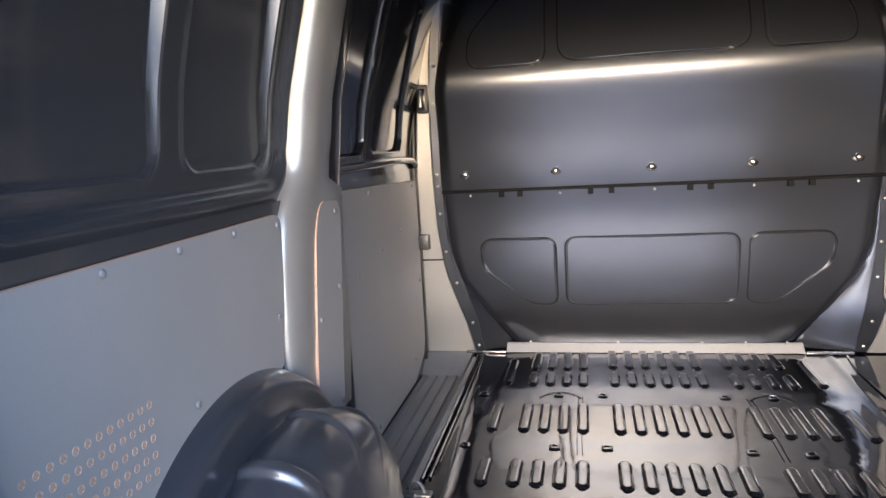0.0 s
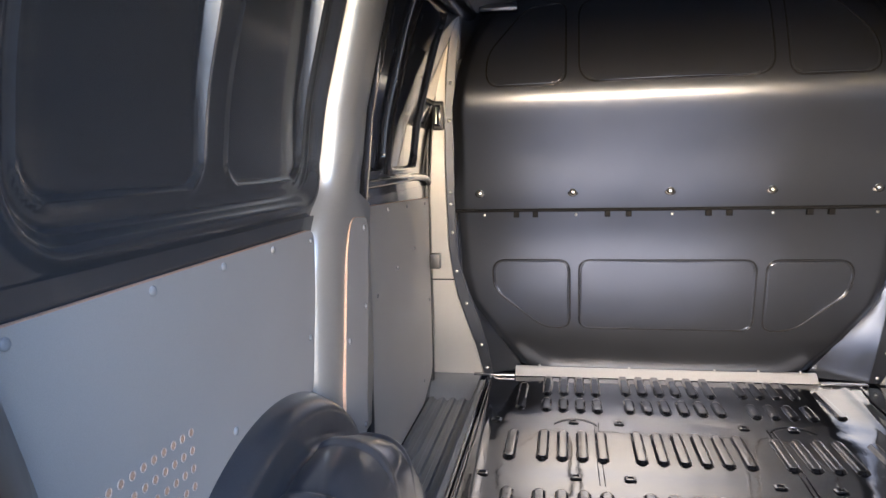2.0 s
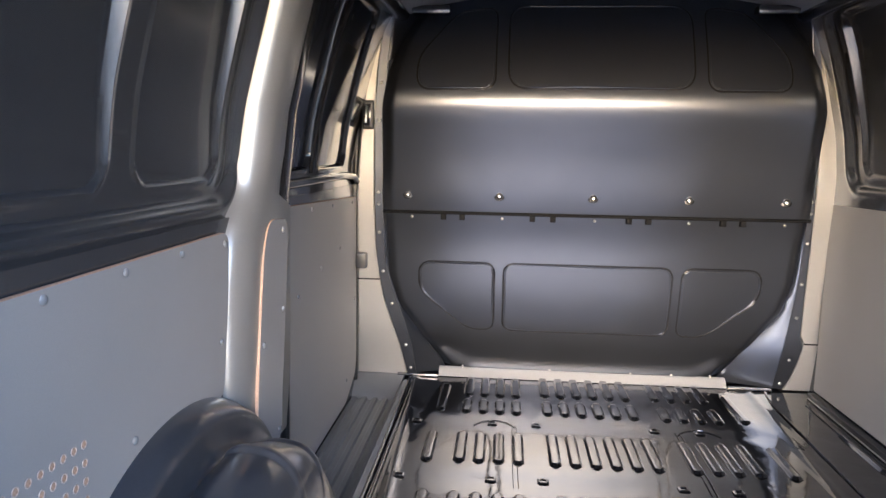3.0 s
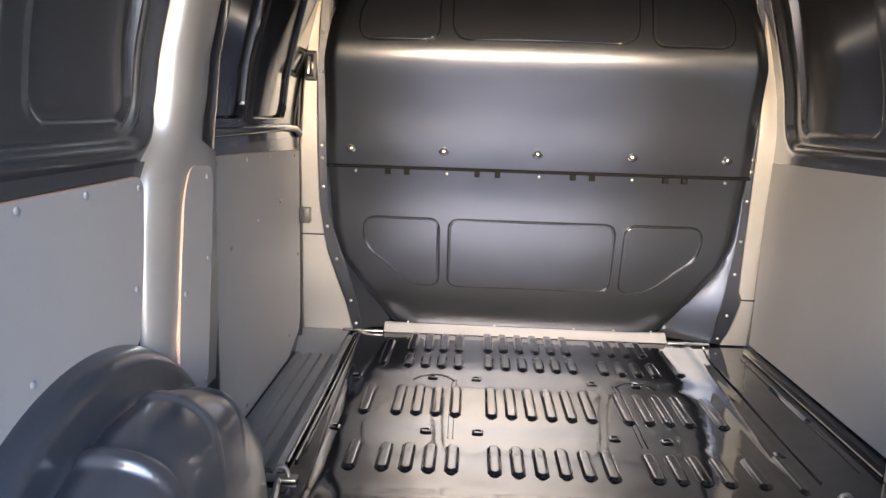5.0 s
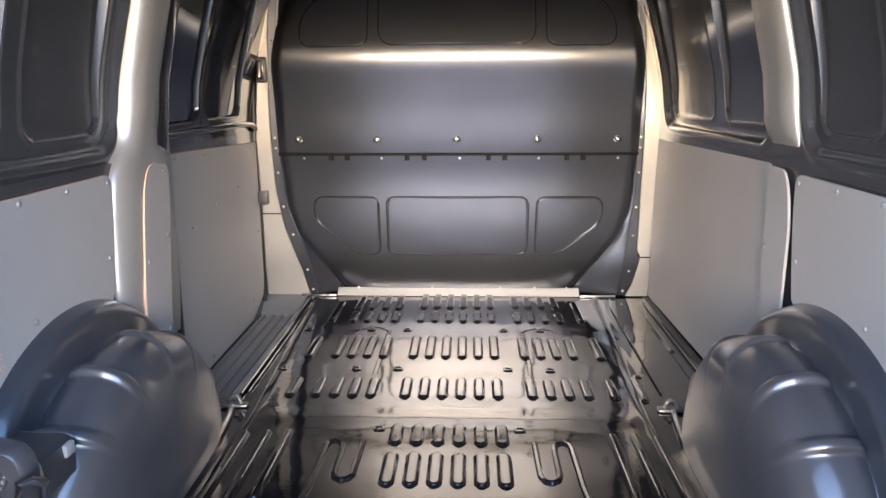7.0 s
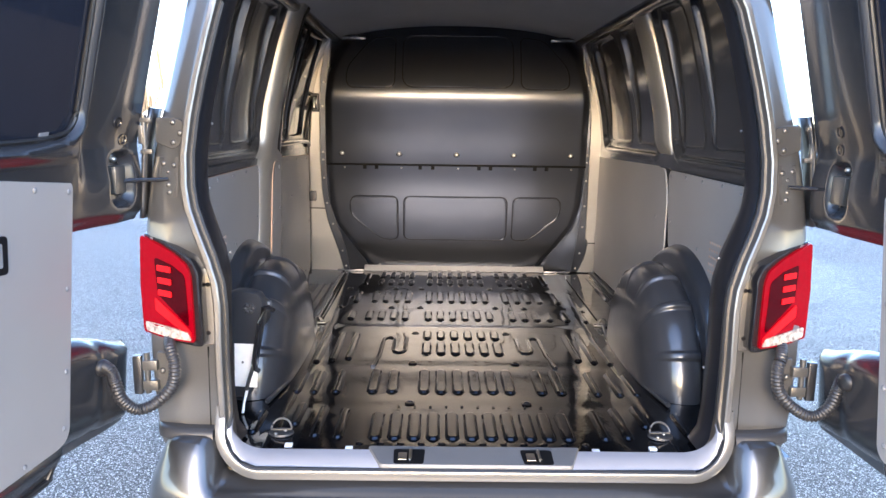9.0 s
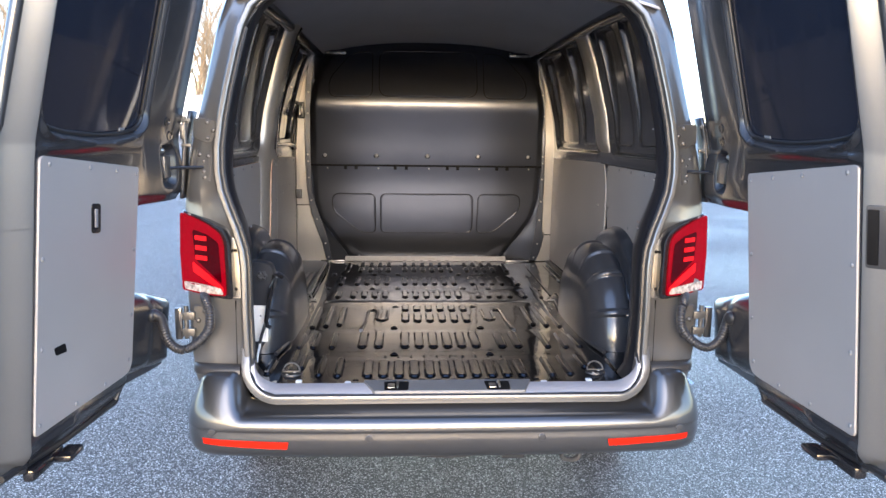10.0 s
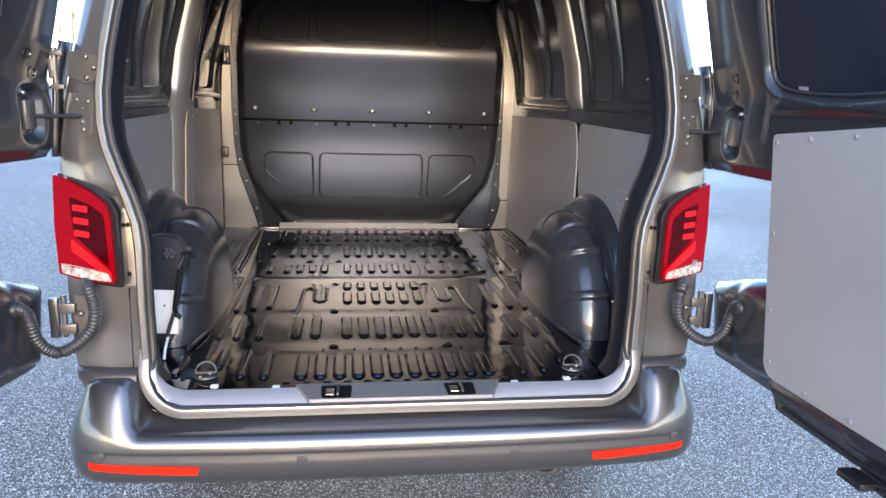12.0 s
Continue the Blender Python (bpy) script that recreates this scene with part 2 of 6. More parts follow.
def rounded(poly, r, seg=5):
    """A polygon with rounded corners. r: one radius, or one a corner."""
    out, k = [], len(poly)
    for i in range(k):
        p, a, b = Vector(poly[i]), Vector(poly[i - 1]), Vector(poly[(i + 1) % k])
        rr = r[i] if isinstance(r, (list, tuple)) else r
        da, db = (a - p), (b - p)
        t = min(rr, 0.45 * da.length, 0.45 * db.length)
        if t < 1e-5:
            out.append(tuple(p))
            continue
        s, e = p + da.normalized() * t, p + db.normalized() * t
        for q in range(seg + 1):
            w = q / seg
            out.append(tuple((1 - w) ** 2 * s + 2 * w * (1 - w) * p + w * w * e))
    return out


def plate(poly, place, t0, t1, bevel=0.0, rim=None):
    """A flat plate with the outline poly (2D), from depth t0 to t1. place(a, b, t) gives the point. The rim may take material 1."""
    bm = bmesh.new()
    n = len(poly)
    lv = [(t0, 1.0), (t1, 1.0)]
    cx, cy = sum(p[0] for p in poly) / n, sum(p[1] for p in poly) / n
    rings = [[place(a, b, t0) for a, b in poly]]
    if bevel:
        sgn = 1 if t1 > t0 else -1
        rings.append([place(a, b, t1 - sgn * bevel) for a, b in poly])
        inner = []
        for i in range(n):
            p, a, b = Vector(poly[i]), Vector(poly[i - 1]), Vector(poly[(i + 1) % n])
            d = ((p - a).normalized() + (b - p).normalized())
            nrm = Vector((d.y, -d.x)).normalized() if d.length > 1e-6 else Vector((0, 0))
            if (Vector((cx, cy)) - p).dot(nrm) < 0:
                nrm = -nrm
            inner.append(p + nrm * bevel * 0.8)
        rings.append([place(q.x, q.y, t1) for q in inner])
    else:
        rings.append([place(a, b, t1) for a, b in poly])
    put_loft(bm, rings, True, True)
    if rim is not None:
        bm.faces.ensure_lookup_table()
        for f in bm.faces:
            if len(f.verts) == 4:
                f.material_index = rim
    return bm


def sheet(X, Y, Z):
    """A surface from three equal arrays of coordinates."""
    rows, cols = X.shape
    bm = bmesh.new()
    vs = [bm.verts.new((X[i, j], Y[i, j], Z[i, j])) for i in range(rows) for j in range(cols)]
    for i in range(rows - 1):
        for j in range(cols - 1):
            bm.faces.new((vs[i * cols + j], vs[i * cols + j + 1], vs[(i + 1) * cols + j + 1], vs[(i + 1) * cols + j]))
    return bm


def solid(ob, depth, offset=-1.0):
    md = ob.modifiers.new("thickness", "SOLIDIFY")
    md.thickness, md.offset = depth, offset
    return ob


def step(a, b, x):
    t = np.clip((x - a) / (b - a), 0, 1)
    return t * t * (3 - 2 * t)


def sd_rect(a, b, a0, a1, b0, b1, r):
    """How far (a, b) lies outside a rounded rectangle."""
    qa = np.abs(a - (a0 + a1) / 2) - (a1 - a0) / 2 + r
    qb = np.abs(b - (b0 + b1) / 2) - (b1 - b0) / 2 + r
    return np.hypot(np.maximum(qa, 0), np.maximum(qb, 0)) + np.minimum(np.maximum(qa, qb), 0) - r


# ---- ground ----
def build_ground():
    ys = np.concatenate([np.linspace(-1500, -20, 6), np.linspace(-12, 12, 13), np.linspace(16, 110, 12), np.linspace(200, 2500, 6)])
    xs = np.concatenate([np.linspace(-2000, -60, 6), np.linspace(-40, 40, 9), np.linspace(60, 2000, 6)])
    Y, X = np.meshgrid(ys, xs, indexing="ij")
    Z = 0.024 * np.clip(Y - 4, 0, 80)
    ob = part("ground", sheet(X, Y, Z), ASPHALT)
    tagged(ob, "damp blue-grey asphalt of a vehicle yard, rising slightly", "asphalt", kind="structure")


build_ground()

FLOOR_Z = 0.57
van = thing("van", "dark grey metallic panel van, empty load bay seen through open rear", "van", (0, 1.2, 0))
VAN_AT = Vector((0, 1.2, 0))


def vp(name, bm, mat, parent=None, label="", smooth=True, angle=40):
    """A part of the van, given in the world's metres."""
    if parent is None:
        bmesh.ops.translate(bm, vec=-VAN_AT, verts=bm.verts[:])
    return part(name, bm, mat, parent or van, label, smooth, angle)


def sub(name, bm, mat, parent, label="", smooth=True):
    """A piece of a part of the van, given in the world's metres."""
    bmesh.ops.translate(bm, vec=-VAN_AT, verts=bm.verts[:])
    return part(name, bm, mat, parent, label, smooth)


# ---- load floor ----
RIBS = {}


def rib(floor, x, y0, y1, w=0.026, h=0.0075):
    """A pressed lengthwise rib with round ends."""
    key = (round(y1 - y0, 3), w, h)
    at = pose(x, y0 - VAN_AT.y, FLOOR_Z)
    if key in RIBS:
        return again(RIBS[key], "floor_rib", floor, at)
    bm = bmesh.new()
    rings = []
    for grow, up in ((0.0055, 0.0), (0.003, 0.2), (0.0, 0.8), (-0.002, 1.0), (-0.007, 1.0)):
        r, ring = w / 2 + grow, []
        for k in range(9):
            a = math.pi * k / 8
            ring.append((r * math.cos(a), y1 - y0 - w / 2 + r * math.sin(a), h * up))
        for k in range(9):
            a = math.pi + math.pi * k / 8
            ring.append((r * math.cos(a), w / 2 + r * math.sin(a), h * up))
        rings.append(ring)
    vs = [[bm.verts.new(p) for p in ring] for ring in rings]
    for a, b in zip(vs, vs[1:]):
        for i in range(18):
            j = (i + 1) % 18
            bm.faces.new((a[i], a[j], b[j], b[i]))
    bm.faces.new(vs[-1])
    ob = part("floor_rib", bm, FLOOR_STEEL, floor)
    ob.matrix_basis = at
    RIBS[key] = ob
    return ob


def pad(floor, x, y, s=0.024, h=0.0028):
    """A small square pressing with a plug in it."""
    at = pose(x, y - VAN_AT.y, FLOOR_Z)
    if s in RIBS:
        return again(RIBS[s], "floor_plug", floor, at)
    rings = []
    for grow, up in ((0.004, 0), (0.001, 1), (-0.003, 1), (-0.005, 0.1)):
        r = s / 2 + grow
        rings.append([(p[0], p[1], h * up) for p in rounded([(-r, -r), (r, -r), (r, r), (-r, r)], 0.006, 2)])
    ob = part("floor_plug", loft(rings), FLOOR_STEEL, floor)
    ob.matrix_basis = at
    RIBS[s] = ob
    return ob


def build_floor():
    # flat sheet with shallow swages across and a fold on each side
    xs = np.linspace(-0.665, 0.90, 140)
    ys = np.linspace(0.055, 2.62, 220)
    Y, X = np.meshgrid(ys, xs, indexing="ij")
    Z = np.full_like(X, FLOOR_Z - 0.001)
    for yc, d, w in ((1.30, 0.004, 0.045), (0.80, -0.002, 0.04), (0.40, -0.0015, 0.04), (2.08, -0.001, 0.05), (1.66, -0.001, 0.05)):
        Z += d * np.exp(-((Y - yc) / w) ** 2) * step(0.62, 0.5, np.abs(X))
    for xc, w, d in ((-0.60, 0.012, 0.005), (0.585, 0.010, 0.004)):
        Z += d * np.exp(-((X - xc - 0.05 * (Y - 1.4) * np.sign(xc) * (Y > 1.4)) / w) ** 2)
    Z += 0.0005 * np.sin(X * 23 + 1.3 * np.sin(Y * 9)) * np.sin(Y * 14 + X * 5)
    floor = vp("load_floor", sheet(X, Y, Z), FLOOR_STEEL, label="glossy dark pressed-steel load floor with lengthwise ribs")
    six = [(-0.148 + 0.0592 * k) for k in range(6)]
    four = [0.257, 0.315, 0.373, 0.432]
    sides = four + [-x for x in four]
    for x in six:
        rib(floor, x, 2.365, 2.58)
        rib(floor, x, 2.178, 2.30)
        rib(floor, x, 1.775, 1.995)
        rib(floor, x, 1.435, 1.583)
        rib(floor, x, 1.135, 1.245, 0.028)
        rib(floor, x, 0.928, 1.085, 0.030)
        rib(floor, x * 1.02, 0.512, 0.735, 0.032)
    for x in sides:
        rib(floor, x, 2.345 if x < 0 else 2.375, 2.54)
        rib(floor, x, 2.175, 2.29)
        rib(floor, x, 1.775, 1.985)
        rib(floor, x, 1.437, 1.578)
    for s in (-1, 1):
        rib(floor, s * 0.522, 2.19, 2.45)
        rib(floor, s * 0.528, 1.77, 1.98)
        rib(floor, s * 0.515, 1.437, 1.58)
        # hooked pressings beside the middle row
        hook = [(0.350, 0.78), (0.336, 0.92), (0.333, 1.12), (0.328, 1.143), (0.314, 1.155), (0.302, 1.150), (0.290, 1.138), (0.285, 1.11), (0.285, 0.985), (0.279, 0.962), (0.262, 0.950), (0.246, 0.957), (0.237, 0.975), (0.235, 1.15)]
        sub("floor_hook", tube([(s * x, y, FLOOR_Z - 0.003) for x, y in hook], 0.0095, 8), FLOOR_STEEL, floor, "serpentine pressing")
        rib(floor, s * 0.262, 0.512, 0.735, 0.03)
        rib(floor, s * 0.330, 0.512, 0.735, 0.03)
        for x, y0, y1 in ((0.455, 0.86, 1.20), (0.515, 0.84, 1.20), (0.575, 0.82, 1.19), (0.455, 0.505, 0.72), (0.53, 0.50, 0.71), (0.59, 0.50, 0.70)):
            rib(floor, s * x, y0, y1, 0.02, 0.008)
        for x, y0, y1 in ((0.47, 0.16, 0.38), (0.545, 0.24, 0.40), (0.40, 0.15, 0.36), (0.66, 0.18, 0.34)):
            rib(floor, s * x, y0, y1, 0.022, 0.008)
    for k in range(11):
        rib(floor, -0.29 + 0.058 * k, 0.145, 0.335, 0.032)
    rib(floor, 0.80, 1.85, 2.12, 0.014, 0.008)
    rib(floor, 0.60, 1.42, 1.60, 0.02, 0.008)
    for x, y in ((0.339, 2.08), (0.193, 2.08), (0.335, 1.668), (0.19, 1.672), (0.20, 1.225), (0.20, 0.827), (0.195, 0.425)):
        for s in (-1, 1):
            pad(floor, s * x, y)
    for y in (2.075, 1.664):
        pad(floor, -0.592, y, 0.026)
    for y in (2.0, 1.62):
        pad(floor, 0.62, y, 0.02)
    # scored lines between the plugs, with a loop of sealant round each end
    for s in (-1, 1):
        for x in (0.258, 0.272):
            sub("score_line", tube([(s * x, 2.075, FLOOR_Z), (s * (x + 0.003), 1.9, FLOOR_Z), (s * x, 1.63, FLOOR_Z)], 0.0013, 5), FLOOR_STEEL, floor)
        arc = [(0.40 - 0.135 * k / 12, 2.055 + 0.05 * math.sin(math.pi * k / 12) ** 0.7) for k in range(13)]
        sub("sealant", tube([(s * x, y, FLOOR_Z) for x, y in arc], 0.0012, 5), FLOOR_STEEL, floor)
    # rows of small weld marks
    for k in range(10):
        sub("weld_spot", dome((-0.23 + 0.052 * k, 0.395, FLOOR_Z), (0, 0, 1), 0.005, 0.002, 8), FLOOR_STEEL, floor)
    for k in range(12):
        sub("weld_spot", dome((-0.33 + 0.06 * k, 0.118, FLOOR_Z), (0, 0, 1), 0.011, 0.0025, 10), FLOOR_STEEL, floor)
    # side floors under the wheel housings
    vp("floor_side", box((-0.845, 0.075, 0.50), (-0.6655, 1.42, FLOOR_Z - 0.002)), FLOOR_STEEL)
    vp("floor_underside", box((-0.84, 0.08, 0.40), (0.84, 2.60, 0.455)), PLASTIC)
    for s in (-1, 1):
        b = part("floor_seam", tube([(s * 0.655, 0.60, 0.002), (s * 0.66, 1.30, 0.002)], 0.004, 6), FLOOR_STEEL, floor)
        b.location = (0, -1.2, FLOOR_Z)
    sub("floor_fold", tube([(0.70, 2.53, 0.572), (0.676, 2.37, 0.572), (0.662, 1.478, 0.572)], 0.0035, 6), FLOOR_STEEL, floor)
    sub("floor_fold", tube([(0.80, 2.40, 0.570), (0.79, 1.543, 0.570)], 0.002, 6), FLOOR_STEEL, floor)
    # dark channel at the foot of the side lining
    sub("side_channel", box((0.838, 1.50, 0.567), (0.864, 2.485, 0.592), 0.003), RUBBER, floor, "black channel along the side lining")
    sub("channel_lip", tube([(0.834, 1.52, 0.574), (0.836, 2.47, 0.574)], 0.0025, 6), STEEL, floor)
    sub("channel_bracket", box((0.825, 1.475, 0.57), (0.862, 1.50, 0.635), 0.004), STEEL, floor, "small bright bracket")
    # rear edge bolts
    for x, y in ((-0.53, 0.093), (-0.355, 0.075), (0.35, 0.07), (0.518, 0.09)):
        sub("floor_bolt", box((x - 0.011, y - 0.010, FLOOR_Z), (x + 0.011, y + 0.010, FLOOR_Z + 0.008), 0.003), WHITE, floor, "pale plastic plug")


build_floor()


# ---- step well beside the sliding door ----
def build_step():
    bm = bmesh.new()
    prof = [(-0.96, 0.462), (-0.955, 0.508)]
    for k in range(5):
        x = -0.922 + 0.041 * k
        prof += [(x - 0.012, 0.508), (x - 0.007, 0.516), (x + 0.007, 0.516), (x + 0.012, 0.508)]
    prof += [(-0.735, 0.509), (-0.722, 0.516), (-0.706, 0.556), (-0.699, 0.571), (-0.69, 0.577), (-0.672, 0.574), (-0.668, 0.560), (-0.668, 0.462)]
    put_loft(bm, [[(x, y, z) for x, z in prof] for y in (1.40, 2.0, 2.47)], True, True)
    st = vp("entry_step", bm, STEP_PLASTIC, label="ribbed grey plastic entry step", angle=25)
    bm = bmesh.new()
    put_loft(bm, [[(-0.96, 2.40, 0.500), (-0.715, 2.40, 0.500), (-0.715, 2.60, 0.500), (-0.96, 2.60, 0.500)],
                  [(-0.96, 2.42, 0.512), (-0.716, 2.42, 0.512), (-0.716, 2.60, 0.512), (-0.96, 2.60, 0.512)],
                  [(-0.96, 2.50, 0.570), (-0.702, 2.485, 0.573), (-0.702, 2.61, 0.573), (-0.96, 2.61, 0.570)]])
    sub("step_end", bm, STEP_PLASTIC, st)
    sub("sill_strip", tube([(-0.665, 1.43, 0.577), (-0.672, 2.50, 0.577)], 0.006, 8), FLOOR_STEEL, st)
    sub("sill_strip", tube([(-0.648, 1.45, 0.574), (-0.655, 2.50, 0.574)], 0.004, 8), FLOOR_STEEL, st)


build_step()


# ---- bulkhead ----
BH_Z = [0.59, 0.68, 0.77, 0.88, 1.0, 1.25, 1.62, 1.75, 1.85, 1.95, 2.0, 2.07]
BH_W = [0.545, 0.605, 0.665, 0.742, 0.770, 0.776, 0.765, 0.745, 0.715, 0.66, 0.60, 0.30]
BH_PZ = [0.57, 0.63, 0.70, 0.77, 0.90, 1.05, 1.15, 1.24, 1.32, 1.40, 1.45, 1.50, 1.56, 1.60, 1.62, 1.632, 1.645, 1.66, 1.68, 1.70, 1.72, 1.76, 1.80, 1.85, 1.95, 2.08]
BH_PY = [2.622, 2.592, 2.562, 2.542, 2.5135, 2.4885, 2.4715, 2.446, 2.425, 2.408, 2.396, 2.382, 2.364, 2.3525, 2.3480, 2.3465, 2.3462, 2.3472, 2.350, 2.3545, 2.360, 2.373, 2.389, 2.412, 2.464, 2.54]


def smooth_line(z, pz, py, w=0.012):
    return sum(np.interp(z + o * w, pz, py) * k for o, k in ((-1.5, 0.1), (-0.75, 0.22), (0, 0.36), (0.75, 0.22), (1.5, 0.1)))


def section(zs):
    """Depth of the bulkhead's section, rounded widely but for the tight crest."""
    out = []
    for z in zs:
        w = 0.010 + 0.040 * float(step(0.015, 0.12, np.abs(np.array(z) - 1.632)))
        k = np.linspace(-2.2, 2.2, 23)
        g = np.exp(-0.5 * k * k)
        out.append(float((np.interp(z + k * w, BH_PZ, BH_PY) * g).sum() / g.sum()))
    return out


BH_TZ = [0.55 + 0.004 * k for k in range(390)]
BH_TY = section(BH_TZ)


def bulk_y(z):
    return np.interp(z, BH_TZ, BH_TY)


def FLANGE_B(s, z):
    if s < 0:
        return float(np.interp(z, [0.575, 0.70, 0.81, 0.90, 1.0, 1.06, 1.3, 1.6, 1.8, 2.0], [0.655, 0.672, 0.702, 0.737, 0.767, 0.779, 0.783, 0.78, 0.765, 0.74]))
    return float(np.interp(z, [0.575, 0.70, 0.81, 0.95, 1.06, 1.3, 1.6, 1.8, 2.0], [0.735, 0.748, 0.760, 0.775, 0.780, 0.780, 0.775, 0.755, 0.73]))


def FLANGE_C(s, z):
    if s < 0:
        return float(np.interp(z, [0.575, 0.70, 0.81, 0.90, 1.0, 1.06, 1.3, 1.6, 1.8, 2.0], [0.692, 0.720, 0.756, 0.785, 0.803, 0.812, 0.815, 0.815, 0.80, 0.77]))
    return float(np.interp(z, [0.575, 0.62, 0.70, 0.768, 0.80, 1.06, 1.3, 1.6, 1.8, 2.0], [0.776, 0.797, 0.816, 0.826, 0.810, 0.808, 0.803, 0.80, 0.78, 0.75]))


def FLANGE_Y(z):
    return float(np.interp(z, [0.575, 0.75, 1.0, 1.3, 2.0], [2.560, 2.525, 2.508, 2.478, 2.47]))


def build_bulkhead():
    bulk = vp("bulkhead", box((-0.10, 2.60, 0.56), (0.10, 2.63, 0.60)), PLASTIC, label="satin dark grey pressed-steel bulkhead behind the cab")

    def face_y(x, z, shift):
        """Depth of the sheet, which bulges in the middle and turns forward at its rim."""
        w = np.interp(z, BH_Z, BH_W)
        y = bulk_y(z) + shift + 0.022 * step(0.045, 0.0, w - np.abs(x)) - 0.012 * (1 - (x / 0.78) ** 2)
        return y + (0.035 * step(0.75, 0.60, z) * step(0.42, 0.60, np.abs(x)) if shift == 0 else 0.0)

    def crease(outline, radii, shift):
        """A dark tube along a closed outline, painting the shade of a fine sharp-edged groove."""
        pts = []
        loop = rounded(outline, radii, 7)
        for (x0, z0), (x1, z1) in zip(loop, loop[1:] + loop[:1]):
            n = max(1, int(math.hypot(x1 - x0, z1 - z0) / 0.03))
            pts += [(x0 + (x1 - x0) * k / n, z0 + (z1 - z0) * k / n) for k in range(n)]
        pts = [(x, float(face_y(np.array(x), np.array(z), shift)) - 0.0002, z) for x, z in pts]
        sub("crease", tube(pts + pts[:1], 0.0040, 6), GROOVE_SHADE_AND_BOSS, bulk, "dark line for the shade in a pressed groove")
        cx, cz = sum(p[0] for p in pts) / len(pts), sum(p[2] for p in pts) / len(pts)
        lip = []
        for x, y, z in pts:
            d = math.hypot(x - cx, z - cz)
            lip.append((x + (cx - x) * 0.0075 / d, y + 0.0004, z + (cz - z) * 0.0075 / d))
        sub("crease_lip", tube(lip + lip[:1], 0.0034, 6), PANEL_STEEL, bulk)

    def panel(name, za, zb, n, shift):
        zs = np.linspace(za, zb, n)
        us = np.linspace(-1, 1, 240)
        U, Z = np.meshgrid(us, zs)[0], np.meshgrid(us, zs)[1]
        X = U * np.interp(Z, BH_Z, BH_W)
        Y = face_y(X, Z, shift)
        ob = sub(name, sheet(X, Y, Z), PANEL_STEEL, bulk)
        return solid(ob, 0.0015)

    panel("lower_panel", 0.60, 1.262, 130, 0.0)
    panel("upper_panel", 1.244, 2.075, 170, -0.012)
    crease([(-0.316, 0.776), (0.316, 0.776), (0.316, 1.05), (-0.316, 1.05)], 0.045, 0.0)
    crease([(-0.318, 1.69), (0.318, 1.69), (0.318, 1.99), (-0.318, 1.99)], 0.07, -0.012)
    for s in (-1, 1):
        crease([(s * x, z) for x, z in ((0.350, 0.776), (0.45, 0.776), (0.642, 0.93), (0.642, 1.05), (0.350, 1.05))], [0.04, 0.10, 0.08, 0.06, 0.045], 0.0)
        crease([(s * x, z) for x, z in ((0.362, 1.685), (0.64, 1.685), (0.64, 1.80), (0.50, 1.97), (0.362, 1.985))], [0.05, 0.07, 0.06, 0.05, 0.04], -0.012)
    # lower lip of the upper panel as a near-black line along the joint, with its lugs
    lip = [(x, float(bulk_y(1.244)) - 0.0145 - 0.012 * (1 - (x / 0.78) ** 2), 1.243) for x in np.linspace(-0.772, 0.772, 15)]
    sub("joint_line", tube(lip, 0.0065, 8), DARK, bulk)
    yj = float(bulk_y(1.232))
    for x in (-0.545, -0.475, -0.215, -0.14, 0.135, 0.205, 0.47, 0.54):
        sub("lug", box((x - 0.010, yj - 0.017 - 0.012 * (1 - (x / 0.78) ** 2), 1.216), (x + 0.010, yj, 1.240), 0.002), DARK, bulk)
    for k in range(5):
        x = -0.677 + 0.3385 * k
        y = float(bulk_y(1.311)) - 0.012 - 0.012 * (1 - (x / 0.78) ** 2)
        sub("bolt_boss", dome((x, y + 0.004, 1.311), (0, -1, 0.3), 0.021, 0.006, 20), GROOVE_SHADE_AND_BOSS, bulk)
        sub("bolt", dome((x, y - 0.002, 1.309), (0, -1, 0.3), 0.0125, 0.011, 10), STEEL, bulk, "bright bolt head")
        sub("rivet", dome((x + 0.012, yj - 0.004 - 0.012 * (1 - (x / 0.78) ** 2), 1.224), (0, -1, 0.1), 0.006, 0.005, 8), STEEL, bulk)
    # bright angle at the foot
    bm = loft([[(x, 2.550, 0.5715), (x, 2.555, 0.576), (x, 2.578, 0.595), (x, 2.583, 0.599), (x, 2.60, 0.600), (x, 2.60, 0.5715)] for x in (-0.565, -0.3, 0.3, 0.565)])
    sub("foot_angle", bm, FOOT_STEEL, bulk, "pale metal angle along the floor")
    for s in (-1, 1):
        sub("foot_strip", box((min(s * 0.566, s * 0.73), 2.535, 0.5715), (max(s * 0.566, s * 0.73), 2.556, 0.580), 0.003), PAINT_IN, bulk)
    for x in (-0.47, -0.12, 0.2, 0.36, 0.51):
        sub("rivet", dome((x, 2.592, 0.604), (0, -1, 0.6), 0.006, 0.004, 8), STEEL, bulk)
